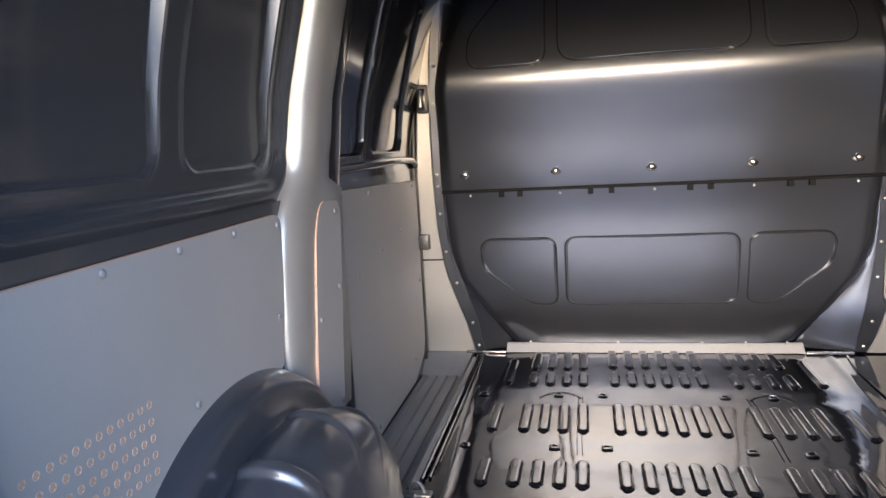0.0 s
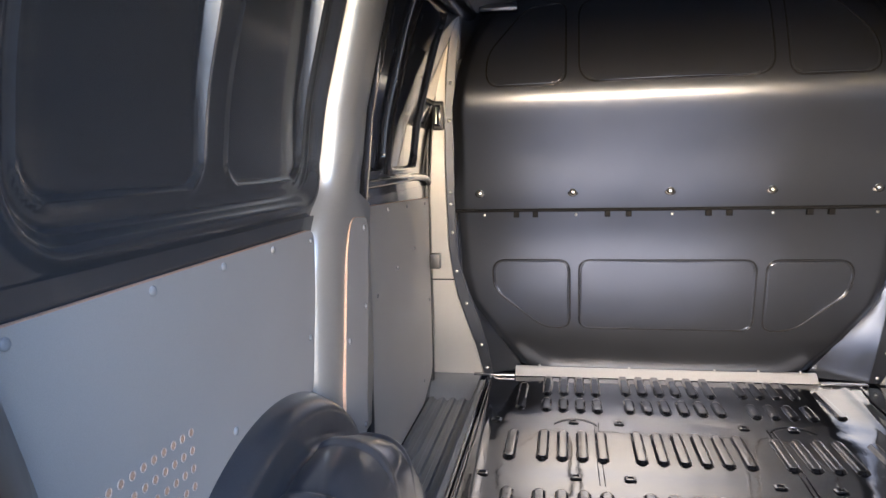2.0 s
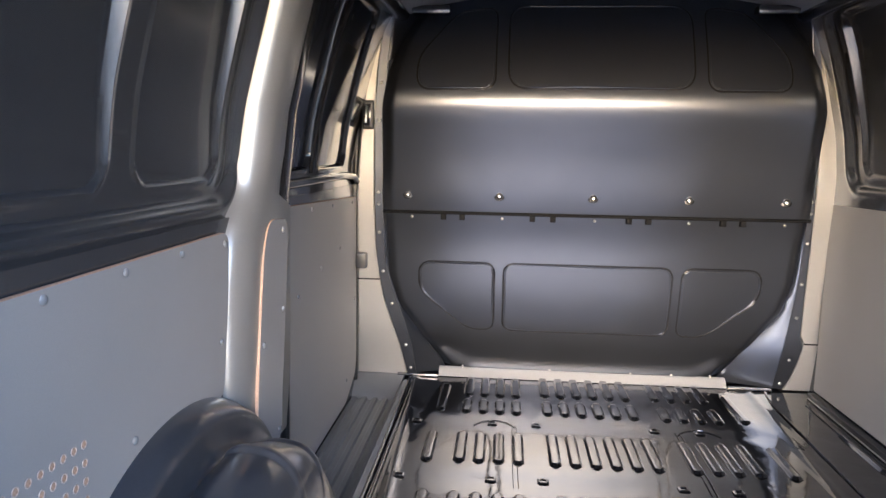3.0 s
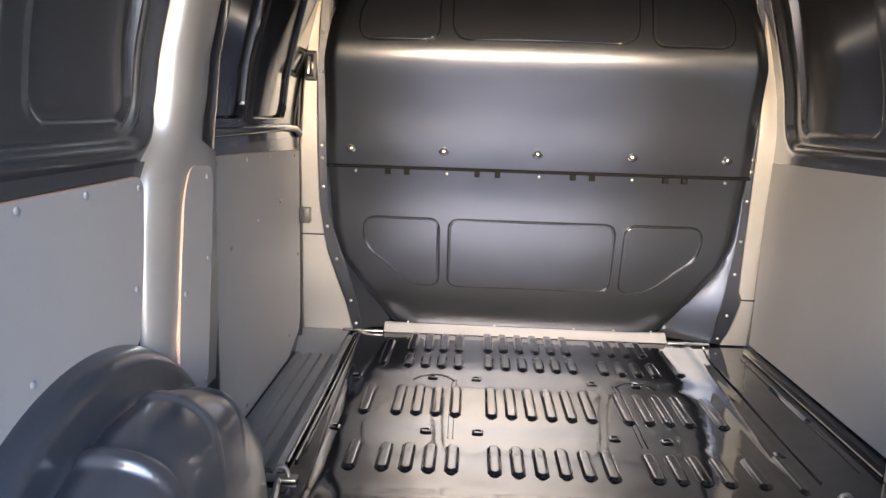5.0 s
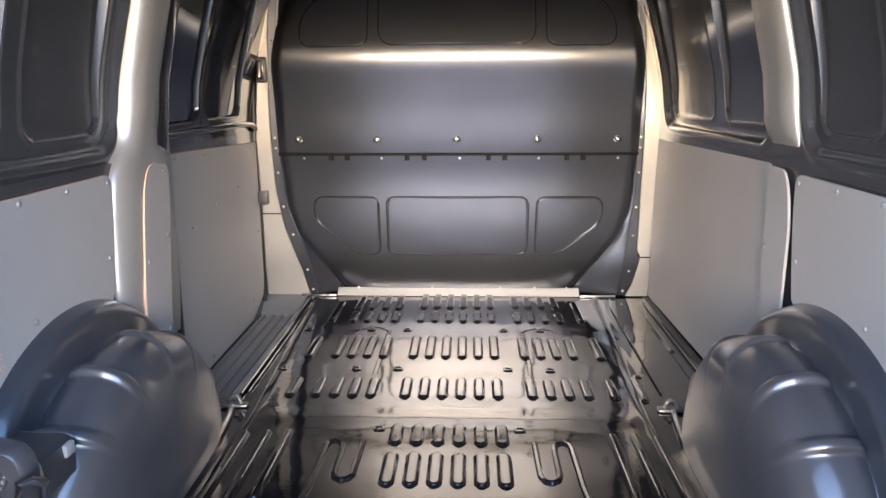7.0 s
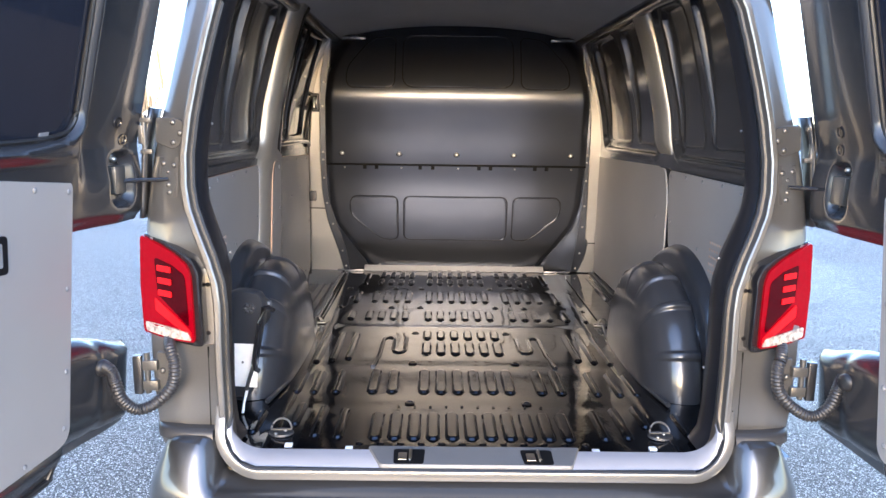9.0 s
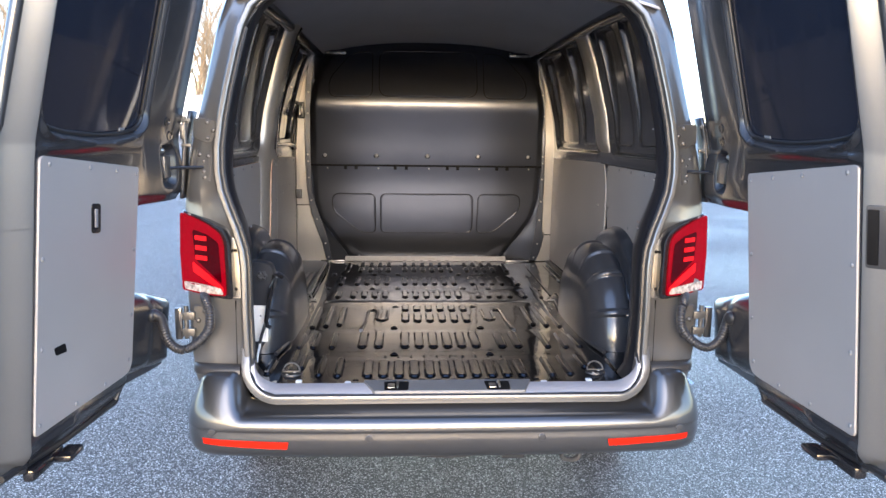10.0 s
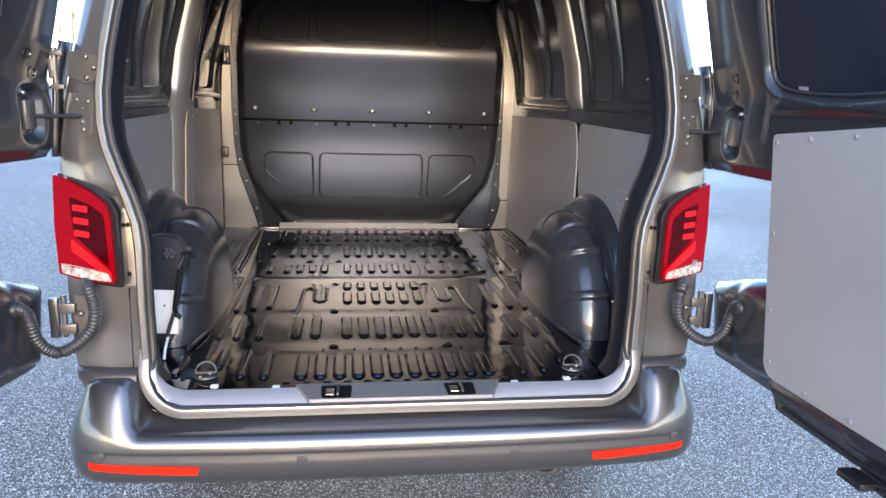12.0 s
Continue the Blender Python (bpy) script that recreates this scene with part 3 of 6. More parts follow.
    # folded side, and the bolted flange that frames the sheet
    for s in (-1, 1):
        zs = [0.578, 0.62, 0.66, 0.70, 0.75, 0.80, 0.85, 0.90, 0.95, 1.0, 1.06, 1.15, 1.3, 1.45, 1.6, 1.8, 2.0]
        fold, strip = [], []
        for z in zs:
            a = float(np.interp(z, BH_Z, BH_W)) - 0.006
            b, c = FLANGE_B(s, z), FLANGE_C(s, z)
            ya, yb = float(bulk_y(z)) + 0.018, FLANGE_Y(z)
            a = min(a, b - 0.002)
            fold.append([(s * a, ya, z), (s * (a + 0.12 * (b - a)), ya - 0.006, z), (s * (a + 0.5 * (b - a)), 0.48 * ya + 0.52 * yb, z), (s * (b - 0.004), yb + 0.002, z), (s * b, yb, z), (s * b, 2.63, z), (s * a, 2.63, z)])
            strip.append([(s * (b + 0.001), yb - 0.001, z), (s * (c - 0.003), yb - 0.001, z), (s * c, yb + 0.002, z), (s * c, 2.63, z), (s * (b + 0.001), 2.63, z)])
        sub("folded_side", loft(fold), PANEL_STEEL, bulk)
        sub("flange", loft(strip), PANEL_STEEL, bulk)
        for z in (1.72, 1.58, 1.31, 1.265, 1.155, 1.0, 0.87, 0.70, 0.60):
            sub("bolt", dome((s * (0.5 * FLANGE_B(s, z) + 0.5 * FLANGE_C(s, z)), FLANGE_Y(z) - 0.001, z), (0, -1, 0), 0.0068, 0.005, 8), STEEL, bulk)


build_bulkhead()


# ---- pillars beside the bulkhead ----
def build_front_pillars():
    for s in (-1, 1):
        seam = 0.968 if s < 0 else 0.768
        zs = [0.574, 0.60, 0.64, 0.70, 0.76, 0.80, 0.85, 0.90, seam - 0.0025, seam - 0.002, seam + 0.002, seam + 0.0025, 1.10, 1.30, 1.50, 1.75, 1.95, 2.0]
        rings = []
        for z in sorted(zs):
            a = FLANGE_C(s, z) + 0.001
            if s > 0 and z < seam:
                a = FLANGE_C(s, min(z, 0.766)) + 0.001
            b = float(np.interp(z, [0.572, 0.80, 1.3, 1.5, 1.75, 1.95, 2.0], [0.90, 0.89, 0.885, 0.872, 0.845, 0.80, 0.78]))
            b = max(b, a + 0.012)
            y0 = FLANGE_Y(z) + (0.006 if abs(z - seam) < 0.0022 else (-0.004 if z < seam else -0.002))
            rings.append([(s * a, y0 + 0.03, z), (s * a, y0 + 0.002, z), (s * (a + 0.003), y0, z), (s * (b - 0.008), y0, z), (s * b, y0 + 0.006, z), (s * b, 2.62, z), (s * a, 2.62, z)])
        vp("front_pillar", loft(rings), PILLAR, label="painted steel pillar with flared foot", angle=30)
        vp("pillar_seam", box((min(s * (FLANGE_C(s, seam - 0.003) + 0.002), s * 0.884), FLANGE_Y(seam) - 0.0045, seam - 0.003), (max(s * (FLANGE_C(s, seam - 0.003) + 0.002), s * 0.884), FLANGE_Y(seam) + 0.004, seam + 0.002)), DARK)
        if s < 0:
            vp("pillar_edge", tube([(-0.889, 2.49, 0.50), (-0.890, 2.485, 0.9), (-0.892, 2.485, 1.3), (-0.88, 2.485, 1.6), (-0.84, 2.49, 1.9)], 0.007, 8), RUBBER, label="black door seal")


build_front_pillars()


# ---- side walls ----
WZ = [1.26, 1.40, 1.55, 1.70, 1.82, 1.92, 2.0]
WX = [0.866, 0.868, 0.850, 0.812, 0.780, 0.745, 0.695]


def wall_x(z):
    return smooth_line(z, WZ, WX, 0.03)


def wall_sheet(s, y0, y1, z0, z1, bays, holes=(), rail=True, nz=120):
    """An inner side wall. holes: window apertures; bays: blank panels pressed into them (y, y, z, z, depth)."""
    ny = int((y1 - y0) / 0.0055)
    Y, Z = np.meshgrid(np.linspace(y0, y1, ny), np.linspace(z0, z1, nz))
    X = wall_x(Z)
    for a, b, za, zb in holes:
        sd = sd_rect(Y, Z, a, b, za, zb, 0.075)
        X += 0.016 * step(0.012, -0.010, sd) - 0.007 * np.exp(-((sd - 0.020) / 0.011) ** 2)
    for a, b, za, zb, depth in bays:
        sd = sd_rect(Y, Z, a, b, za, zb, 0.045)
        # the blank stands more upright than the wall, so the recess deepens upwards
        deep = 0.005 + 0.8 * depth * np.clip(Z - 1.43, 0, 0.4) if depth > 0.05 else depth
        X += deep * step(0.005, -0.004, sd) - 0.0035 * np.exp(-((sd - 0.008) / 0.005) ** 2)
    return sheet(s * X, Y, Z)


REAR_BAYS = [(0.405, 0.752, 1.412, 1.93, 0.051), (0.838, 1.082, 1.412, 1.93, 0.051)]
REAR_HOLES = [(0.372, 1.125, 1.372, 1.955)]
FRONT_BAYS = [(1.40, 1.715, 1.415, 1.93, 0.051), (1.83, 2.30, 1.415, 1.93, 0.051)]
FRONT_HOLES = [(1.335, 2.375, 1.372, 1.955)]


def build_walls():
    left = vp("side_wall", wall_sheet(-1, 0.17, 1.44, 1.28, 2.0, [REAR_BAYS[0], (0.838, 1.135, 1.412, 1.93, 0.051)], [(0.372, 1.195, 1.372, 1.955)]), PAINT_IN, label="dark painted inner side wall with pressed window recesses")
    right = vp("side_wall", wall_sheet(1, 0.17, 2.56, 1.28, 2.0, REAR_BAYS + FRONT_BAYS, REAR_HOLES + FRONT_HOLES), PAINT_IN, label="dark painted inner side wall with pressed window recesses")
    # lower inner skin behind the lining
    sub("lower_skin", box((-0.875, 0.17, 0.50), (-0.858, 1.44, 1.335)), PAINT_IN, left)
    sub("lower_skin", box((0.876, 0.17, 0.50), (0.890, 2.56, 1.335)), PAINT_IN, right)
    # rounded pillar at the sliding door's opening, and the slimmer one across from it
    for s, ob in ((-1, left), (1, right)):
        if s < 0:
            rows = [(0.80, 0.862, 1.12, 0.03, 0.07), (0.88, 0.860, 1.105, 0.034, 0.075), (0.96, 0.858, 1.095, 0.037, 0.08), (1.05, 0.857, 1.095, 0.038, 0.085), (1.20, 0.857, 1.105, 0.038, 0.09), (1.30, 0.857, 1.125, 0.040, 0.105),
                    (1.34, 0.860, 1.155, 0.044, 0.085), (1.37, 0.864, 1.188, 0.048, 0.07), (1.41, 0.864, 1.203, 0.052, 0.06), (1.46, 0.858, 1.207, 0.055, 0.055), (1.55, 0.848, 1.21, 0.056, 0.055), (1.70, 0.810, 1.212, 0.054, 0.055), (1.82, 0.778, 1.214, 0.052, 0.055), (1.93, 0.739, 1.216, 0.048, 0.055), (1.99, 0.70, 1.216, 0.04, 0.055)]
            end = 1.425
        else:
            rows = [(1.372, 0.868, 1.16, 0.004, 0.04), (1.388, 0.868, 1.16, 0.016, 0.045), (1.405, 0.866, 1.16, 0.024, 0.05), (1.43, 0.862, 1.16, 0.028, 0.055), (1.48, 0.857, 1.16, 0.030, 0.055), (1.55, 0.848, 1.16, 0.030, 0.055), (1.70, 0.810, 1.165, 0.030, 0.055), (1.82, 0.778, 1.17, 0.030, 0.055), (1.93, 0.738, 1.175, 0.030, 0.055), (1.99, 0.70, 1.175, 0.030, 0.055)]
            end = 1.315
        rings = []
        for z, x, y, h, w in rows:
            prof = []
            for k in range(9):
                a = 0.5 * math.pi * k / 8
                prof.append((s * (x - h * math.sin(a)), y + w * (1 - math.cos(a)), z))
            stop = end if z < 1.35 or s > 0 else 1.345
            prof += [(s * (x - h), y + w + 0.5 * (stop - y - w - 0.02), z), (s * (x - h), stop - 0.012, z), (s * (x - h + 0.008), stop, z), (s * (x + 0.03), stop + 0.004, z), (s * (x + 0.03), y, z)]
            rings.append(prof)
        sub("centre_pillar", loft(rings), PILLAR, ob, "smooth painted steel pillar")
    # edge of the sliding door's opening
    sub("opening_seal", tube([(-0.842, 1.432, 0.60), (-0.840, 1.434, 1.30), (-0.835, 1.436, 1.5), (-0.785, 1.436, 1.75), (-0.73, 1.436, 1.93)], 0.012, 8), RUBBER, left)
    trim = []
    for z, x in ((1.33, 0.826), (1.40, 0.818), (1.45, 0.812), (1.55, 0.802), (1.70, 0.766), (1.82, 0.736), (1.93, 0.70), (1.99, 0.665)):
        trim.append([(-x - 0.004, 1.326, z), (-x + 0.006, 1.345, z), (-x + 0.004, 1.41, z), (-x - 0.008, 1.438, z), (-x - 0.05, 1.442, z), (-x - 0.05, 1.326, z)])
    sub("opening_trim", loft(trim), GLOSS_BLACK, left, "black trim at the door opening")
    sub("opening_edge", box((-0.90, 1.405, 0.50), (-0.857, 1.44, 1.34)), PAINT_IN, left)


build_walls()


# ---- lining panels ----
def lining(s, poly, x, r=0.02, heads=(), th=0.007, label="grey laminated plywood lining panel"):
    def place(a, b, t):
        return (s * (x + 0.0 - t), a, b)
    ob = vp("lining_panel", plate(rounded(poly, r), place, -th, 0.0, 0.0012, 1), (PLY, PLY_EDGE if s < 0 else PLY), label=label)
    for y, z in heads:
        sub("fastener", dome((s * x, y, z), (-s, 0, 0), 0.0068, 0.004, 10), FASTENER, ob)
    return ob


ARCH_Y, ARCH_Z, ARCH_A, ARCH_B = 0.87, 0.57, 0.47, 0.468


def arch_line(y0, y1, n=11, grow=0.0):
    out = []
    for k in range(n):
        y = y0 + (y1 - y0) * k / (n - 1)
        q = max(0.0, 1 - ((y - ARCH_Y) / (ARCH_A + grow)) ** 2)
        out.append((y, ARCH_Z + (ARCH_B + grow) * math.sqrt(q)))
    return out


def build_lining():
    for s in (-1, 1):
        arch = arch_line(1.02, 0.47, 13, -0.006)
        poly = [(0.20, 1.305), (1.118, 1.312), (1.108, 1.18), (1.085, 1.06), (1.07, 0.993)] + arch + [(0.20, 0.72)]
        rr = [0.02, 0.035, 0.05, 0.05, 0.03] + [0.0] * len(arch) + [0.02]
        heads = ((1.095, 1.29), (0.915, 1.296), (0.74, 1.295), (0.56, 1.294), (0.33, 1.29), (1.068, 1.105), (0.745, 1.045), (0.30, 1.0))
        ob = lining(s, poly, 0.846, rr, heads)
        bm = bmesh.new()
        turn = [2 * math.pi * k / 10 for k in range(10)]
        put_loft(bm, [[(-s * d, r * math.cos(a), r * math.sin(a)) for a in turn] for r, d in ((0.0062, 0.0), (0.0062, 0.0010), (0.0048, 0.0010), (0.0044, 0.0002))], True, False)
        bore = bm.faces.new([bm.verts.new((-s * 0.0004, 0.0045 * math.cos(a), 0.0045 * math.sin(a))) for a in turn])
        bore.material_index = 1
        first = None
        for i in range(12):
            for j in range(5):
                if i + j > 13:
                    continue
                at = pose(s * 0.8462, 0.622 - 0.0215 * i - VAN_AT.y, 1.092 - 0.025 * j)
                if first is None:
                    first = part("vent_hole", bm, (VENT_RIM, PLY_EDGE), ob)
                    first.matrix_basis = at
                else:
                    again(first, "vent_hole", ob, at)
    # narrow strips ahead of the pillar
    lining(-1, [(1.262, 1.322), (1.380, 1.312), (1.388, 1.27), (1.360, 1.09), (1.330, 0.90), (1.320, 0.825), (1.262, 0.785), (1.212, 0.808), (1.168, 0.86), (1.172, 0.96), (1.198, 1.12), (1.225, 1.26)], 0.814,
           [0.035, 0.02, 0.02, 0.02, 0.02, 0.02, 0.01, 0.02, 0.02, 0.03, 0.04, 0.04], ((1.35, 1.29), (1.342, 1.11), (1.305, 0.84), (1.212, 1.06)), label="narrow grey plywood lining strip beside the door opening")
    lining(1, [(1.190, 1.312), (1.288, 1.315), (1.281, 1.10), (1.268, 0.85), (1.20, 0.875), (1.14, 0.94), (1.138, 1.18), (1.160, 1.26)], 0.850,
           [0.04, 0.02, 0.01, 0.01, 0.03, 0.03, 0.05, 0.04], ((1.27, 1.1), (1.2, 0.9)), label="narrow grey plywood lining strip on the side wall")
    lining(1, [(1.302, 1.318), (2.492, 1.302), (2.50, 0.595), (1.50, 0.60), (1.40, 0.74), (1.28, 0.83)], 0.866, [0.02, 0.01, 0.01, 0.03, 0.03, 0.02], (), label="large grey plywood lining panel on the side wall")


build_lining()


# ---- wheel housings ----
def build_wheel_housings():
    prof = [(0.852, 0.468), (0.847, 0.467), (0.838, 0.464), (0.818, 0.455), (0.808, 0.449), (0.803, 0.441), (0.801, 0.430), (0.800, 0.392), (0.797, 0.380), (0.790, 0.380), (0.782, 0.392), (0.758, 0.402), (0.722, 0.400), (0.690, 0.390), (0.664, 0.366), (0.648, 0.332), (0.636, 0.28), (0.628, 0.22), (0.624, 0.14), (0.622, 0.06)]
    # round off the drum's section
    for turn in range(2):
        soft = prof[:8]
        for (x0, r0), (x1, r1) in zip(prof[8:], prof[9:]):
            soft += [(0.75 * x0 + 0.25 * x1, 0.75 * r0 + 0.25 * r1), (0.25 * x0 + 0.75 * x1, 0.25 * r0 + 0.75 * r1)]
        prof = soft + prof[-1:]
    for s in (-1, 1):
        rings = []
        n = 481
        for k in range(n):
            phi = math.pi * k / (n - 1)
            bump = 0.0
            for c, h in ((0.5, 0.010), (0.98, 0.011), (1.42, 0.010), (1.87, 0.013), (2.25, 0.014), (2.72, 0.013)):
                bump += h * math.exp(-((phi - c) / 0.036) ** 4)
            ring = []
            for x, r in prof:
                on = float(step(0.794, 0.780, np.array(x)) * step(0.625, 0.665, np.array(x)))
                # the front is drawn out a little towards the floor
                rr = r + bump * on
                sy = ARCH_A / 0.468 * (1.0 if math.cos(phi) < 0 else 1.03)
                # the drum reaches further back than its flange
                drum = min(max((0.800 - x) / 0.012, 0.0), 1.0)
                sy *= 1.0 + (0.10 * drum if math.cos(phi) < 0 else 0.0)
                ring.append((s * x, ARCH_Y + rr * sy * math.cos(phi), ARCH_Z + rr * (1.0 - 0.03 * drum) * math.sin(phi)))
            ring.append((s * 0.622, ARCH_Y + 0.02 * math.cos(phi), ARCH_Z + 0.0))
            rings.append(ring)
        ob = vp("wheel_housing", loft(rings, False, False), HOUSING, label="moulded black wheel housing cover with raised beads", angle=70)
        sub("base_bead", tube([(s * (0.634 + 0.03 * abs(u) ** 3), ARCH_Y + 0.47 * u, 0.579) for u in [-1 + k / 10 for k in range(21)]], 0.008, 8), HOUSING, ob)
        for y in (0.98,):
            z = ARCH_Z + 0.39 * math.sqrt(max(0, 1 - ((y - ARCH_Y) / 0.40) ** 2))
            sub("clip", dome((s * 0.803, y, z - 0.01), (-s * 0.5, 0, 0.8), 0.006, 0.006, 8), FASTENER, ob)
        # lashing bracket at the front foot
        sub("lashing_bracket", box((s * 0.662 - 0.04, 1.345, 0.571), (s * 0.662 + 0.04, 1.375, 0.580), 0.004), HINGE_PAINT, ob, "small steel lashing bracket")
        sub("lashing_loop", tube([(s * 0.66 + 0.018 * math.cos(a), 1.36, 0.580 + 0.026 * math.sin(a)) for a in [math.pi * k / 8 for k in range(9)]], 0.005, 8), HINGE_PAINT, ob)
        # strap and cover at the rear, on the near side only on the left
        if s < 0:
            def place(a, b, t):
                return (a, 0.392 - 0.12 * (b - 0.62) * 0.2 - t, b)
            cover = sub("jack_cover", plate(rounded([(-0.83, 0.60), (-0.712, 0.60), (-0.690, 0.727), (-0.656, 0.905), (-0.668, 0.950), (-0.74, 0.965), (-0.81, 0.93)], 0.03), place, -0.03, 0.012, 0.006), HOUSING, ob, "black plastic cover over the jack compartment")
            for q in range(6):
                ang = math.pi * q / 3
                sub("cover_knob", dome((-0.705 + 0.013 * math.cos(ang), 0.372, 0.903 + 0.012 * math.sin(ang)), (0, -1, 0.1), 0.008, 0.008, 8), PLASTIC, ob)
            sub("cover_knob", dome((-0.705, 0.374, 0.903), (0, -1, 0.1), 0.018, 0.006, 14), PLASTIC, ob)
            sub("label", plate([(-0.757, 0.785), (-0.682, 0.783), (-0.690, 0.636), (-0.762, 0.640)], place, 0.0125, 0.0135), WHITE, ob, "blank white paper label")
            sub("strap", tube([(-0.632, 0.388, 0.893), (-0.645, 0.372, 0.907), (-0.658, 0.362, 0.906), (-0.668, 0.352, 0.860), (-0.680, 0.350, 0.790), (-0.690, 0.352, 0.728), (-0.686, 0.352, 0.708), (-0.676, 0.358, 0.700)], 0.0085, 8), GLOSS_BLACK, ob, "glossy black strap hooked over the cover")
            sub("strap_edge", tube([(-0.690, 0.356, 0.725), (-0.705, 0.350, 0.680), (-0.716, 0.345, 0.640)], 0.006, 8), PLASTIC, ob)
            sub("cable", tube([(-0.714, 0.350, 0.640), (-0.722, 0.335, 0.600), (-0.723, 0.32, 0.572)], 0.0045, 8), WHITE, ob, "thin white cable")
            holder = [(-0.785, 0.895), (-0.695, 0.895), (-0.683, 0.887), (-0.680, 0.86), (-0.682, 0.82), (-0.785, 0.82)]
            sub("holder", loft([[(x + d * (1 if x < -0.73 else -1), y, z - d) for x, z in holder] for y, d in ((0.452, 0.004), (0.456, 0.0), (0.552, 0.0), (0.560, 0.003))], True, True), PLASTIC, ob, "black plastic tool holder clipped on the housing")
            sub("holder_slot", box((-0.762, 0.480, 0.890), (-0.735, 0.500, 0.896), 0.002), DARK, ob)
            sub("holder_clip", box((-0.690, 0.520, 0.862), (-0.674, 0.548, 0.886), 0.004), FASTENER, ob)
            sub("holder_rim", tube([(-0.784, 0.557, 0.894), (-0.696, 0.557, 0.894), (-0.681, 0.557, 0.886)], 0.003, 6), HOUSING, ob)


build_wheel_housings()


# ---- roof ----
def build_roof():
    Y, X = np.meshgrid(np.linspace(0.16, 2.62, 60), np.linspace(-0.73, 0.73, 60), indexing="ij")
    Z = 2.055 - 0.085 * (np.abs(X) / 0.70) ** 2.4 - 0.10 * step(0.35, 0.05, Y)
    ob = vp("roof_lining", sheet(X, Y, Z), LINING, label="plain dark grey roof lining")
    solid(ob, 0.006)
    for s in (-1, 1):
        vp("roof_rail", tube([(s * 0.71, 0.22, 1.93), (s * 0.715, 1.0, 1.962), (s * 0.715, 2.5, 1.968)], [0.03, 0.032, 0.03], 10), PAINT_IN, label="painted roof rail")
        vp("grab_mount", box((s * 0.60 - 0.07, 2.40, 1.955), (s * 0.60 + 0.07, 2.46, 1.985), 0.01), PAINT_IN)


build_roof()


# ---- rear frame ----
RZ = [0.58, 0.62, 0.70, 0.85, 1.00, 1.06, 1.13, 1.20, 1.26, 1.32, 1.40, 1.50, 1.60, 1.72, 1.80, 1.87, 1.915, 1.935, 1.945]
RI = [0.650, 0.675, 0.684, 0.688, 0.690, 0.697, 0.718, 0.745, 0.766, 0.776, 0.777, 0.766, 0.748, 0.722, 0.702, 0.672, 0.625, 0.52, 0.0]
OZ = [0.58, 0.62, 0.70, 0.85, 1.00, 1.06, 1.13, 1.20, 1.26, 1.32, 1.40, 1.50, 1.60, 1.72, 1.82, 1.91, 1.98, 2.03, 2.06]
OX = [0.875, 0.885, 0.893, 0.900, 0.905, 0.907, 0.907, 0.905, 0.900, 0.893, 0.880, 0.860, 0.838, 0.814, 0.794, 0.766, 0.715, 0.53, 0.0]


def rear_y(z):
    return float(np.interp(z, [0.5, 0.9, 1.2, 1.45, 1.6, 1.8, 1.95], [-0.005, 0.005, 0.035, 0.07, 0.095, 0.13, 0.165]))


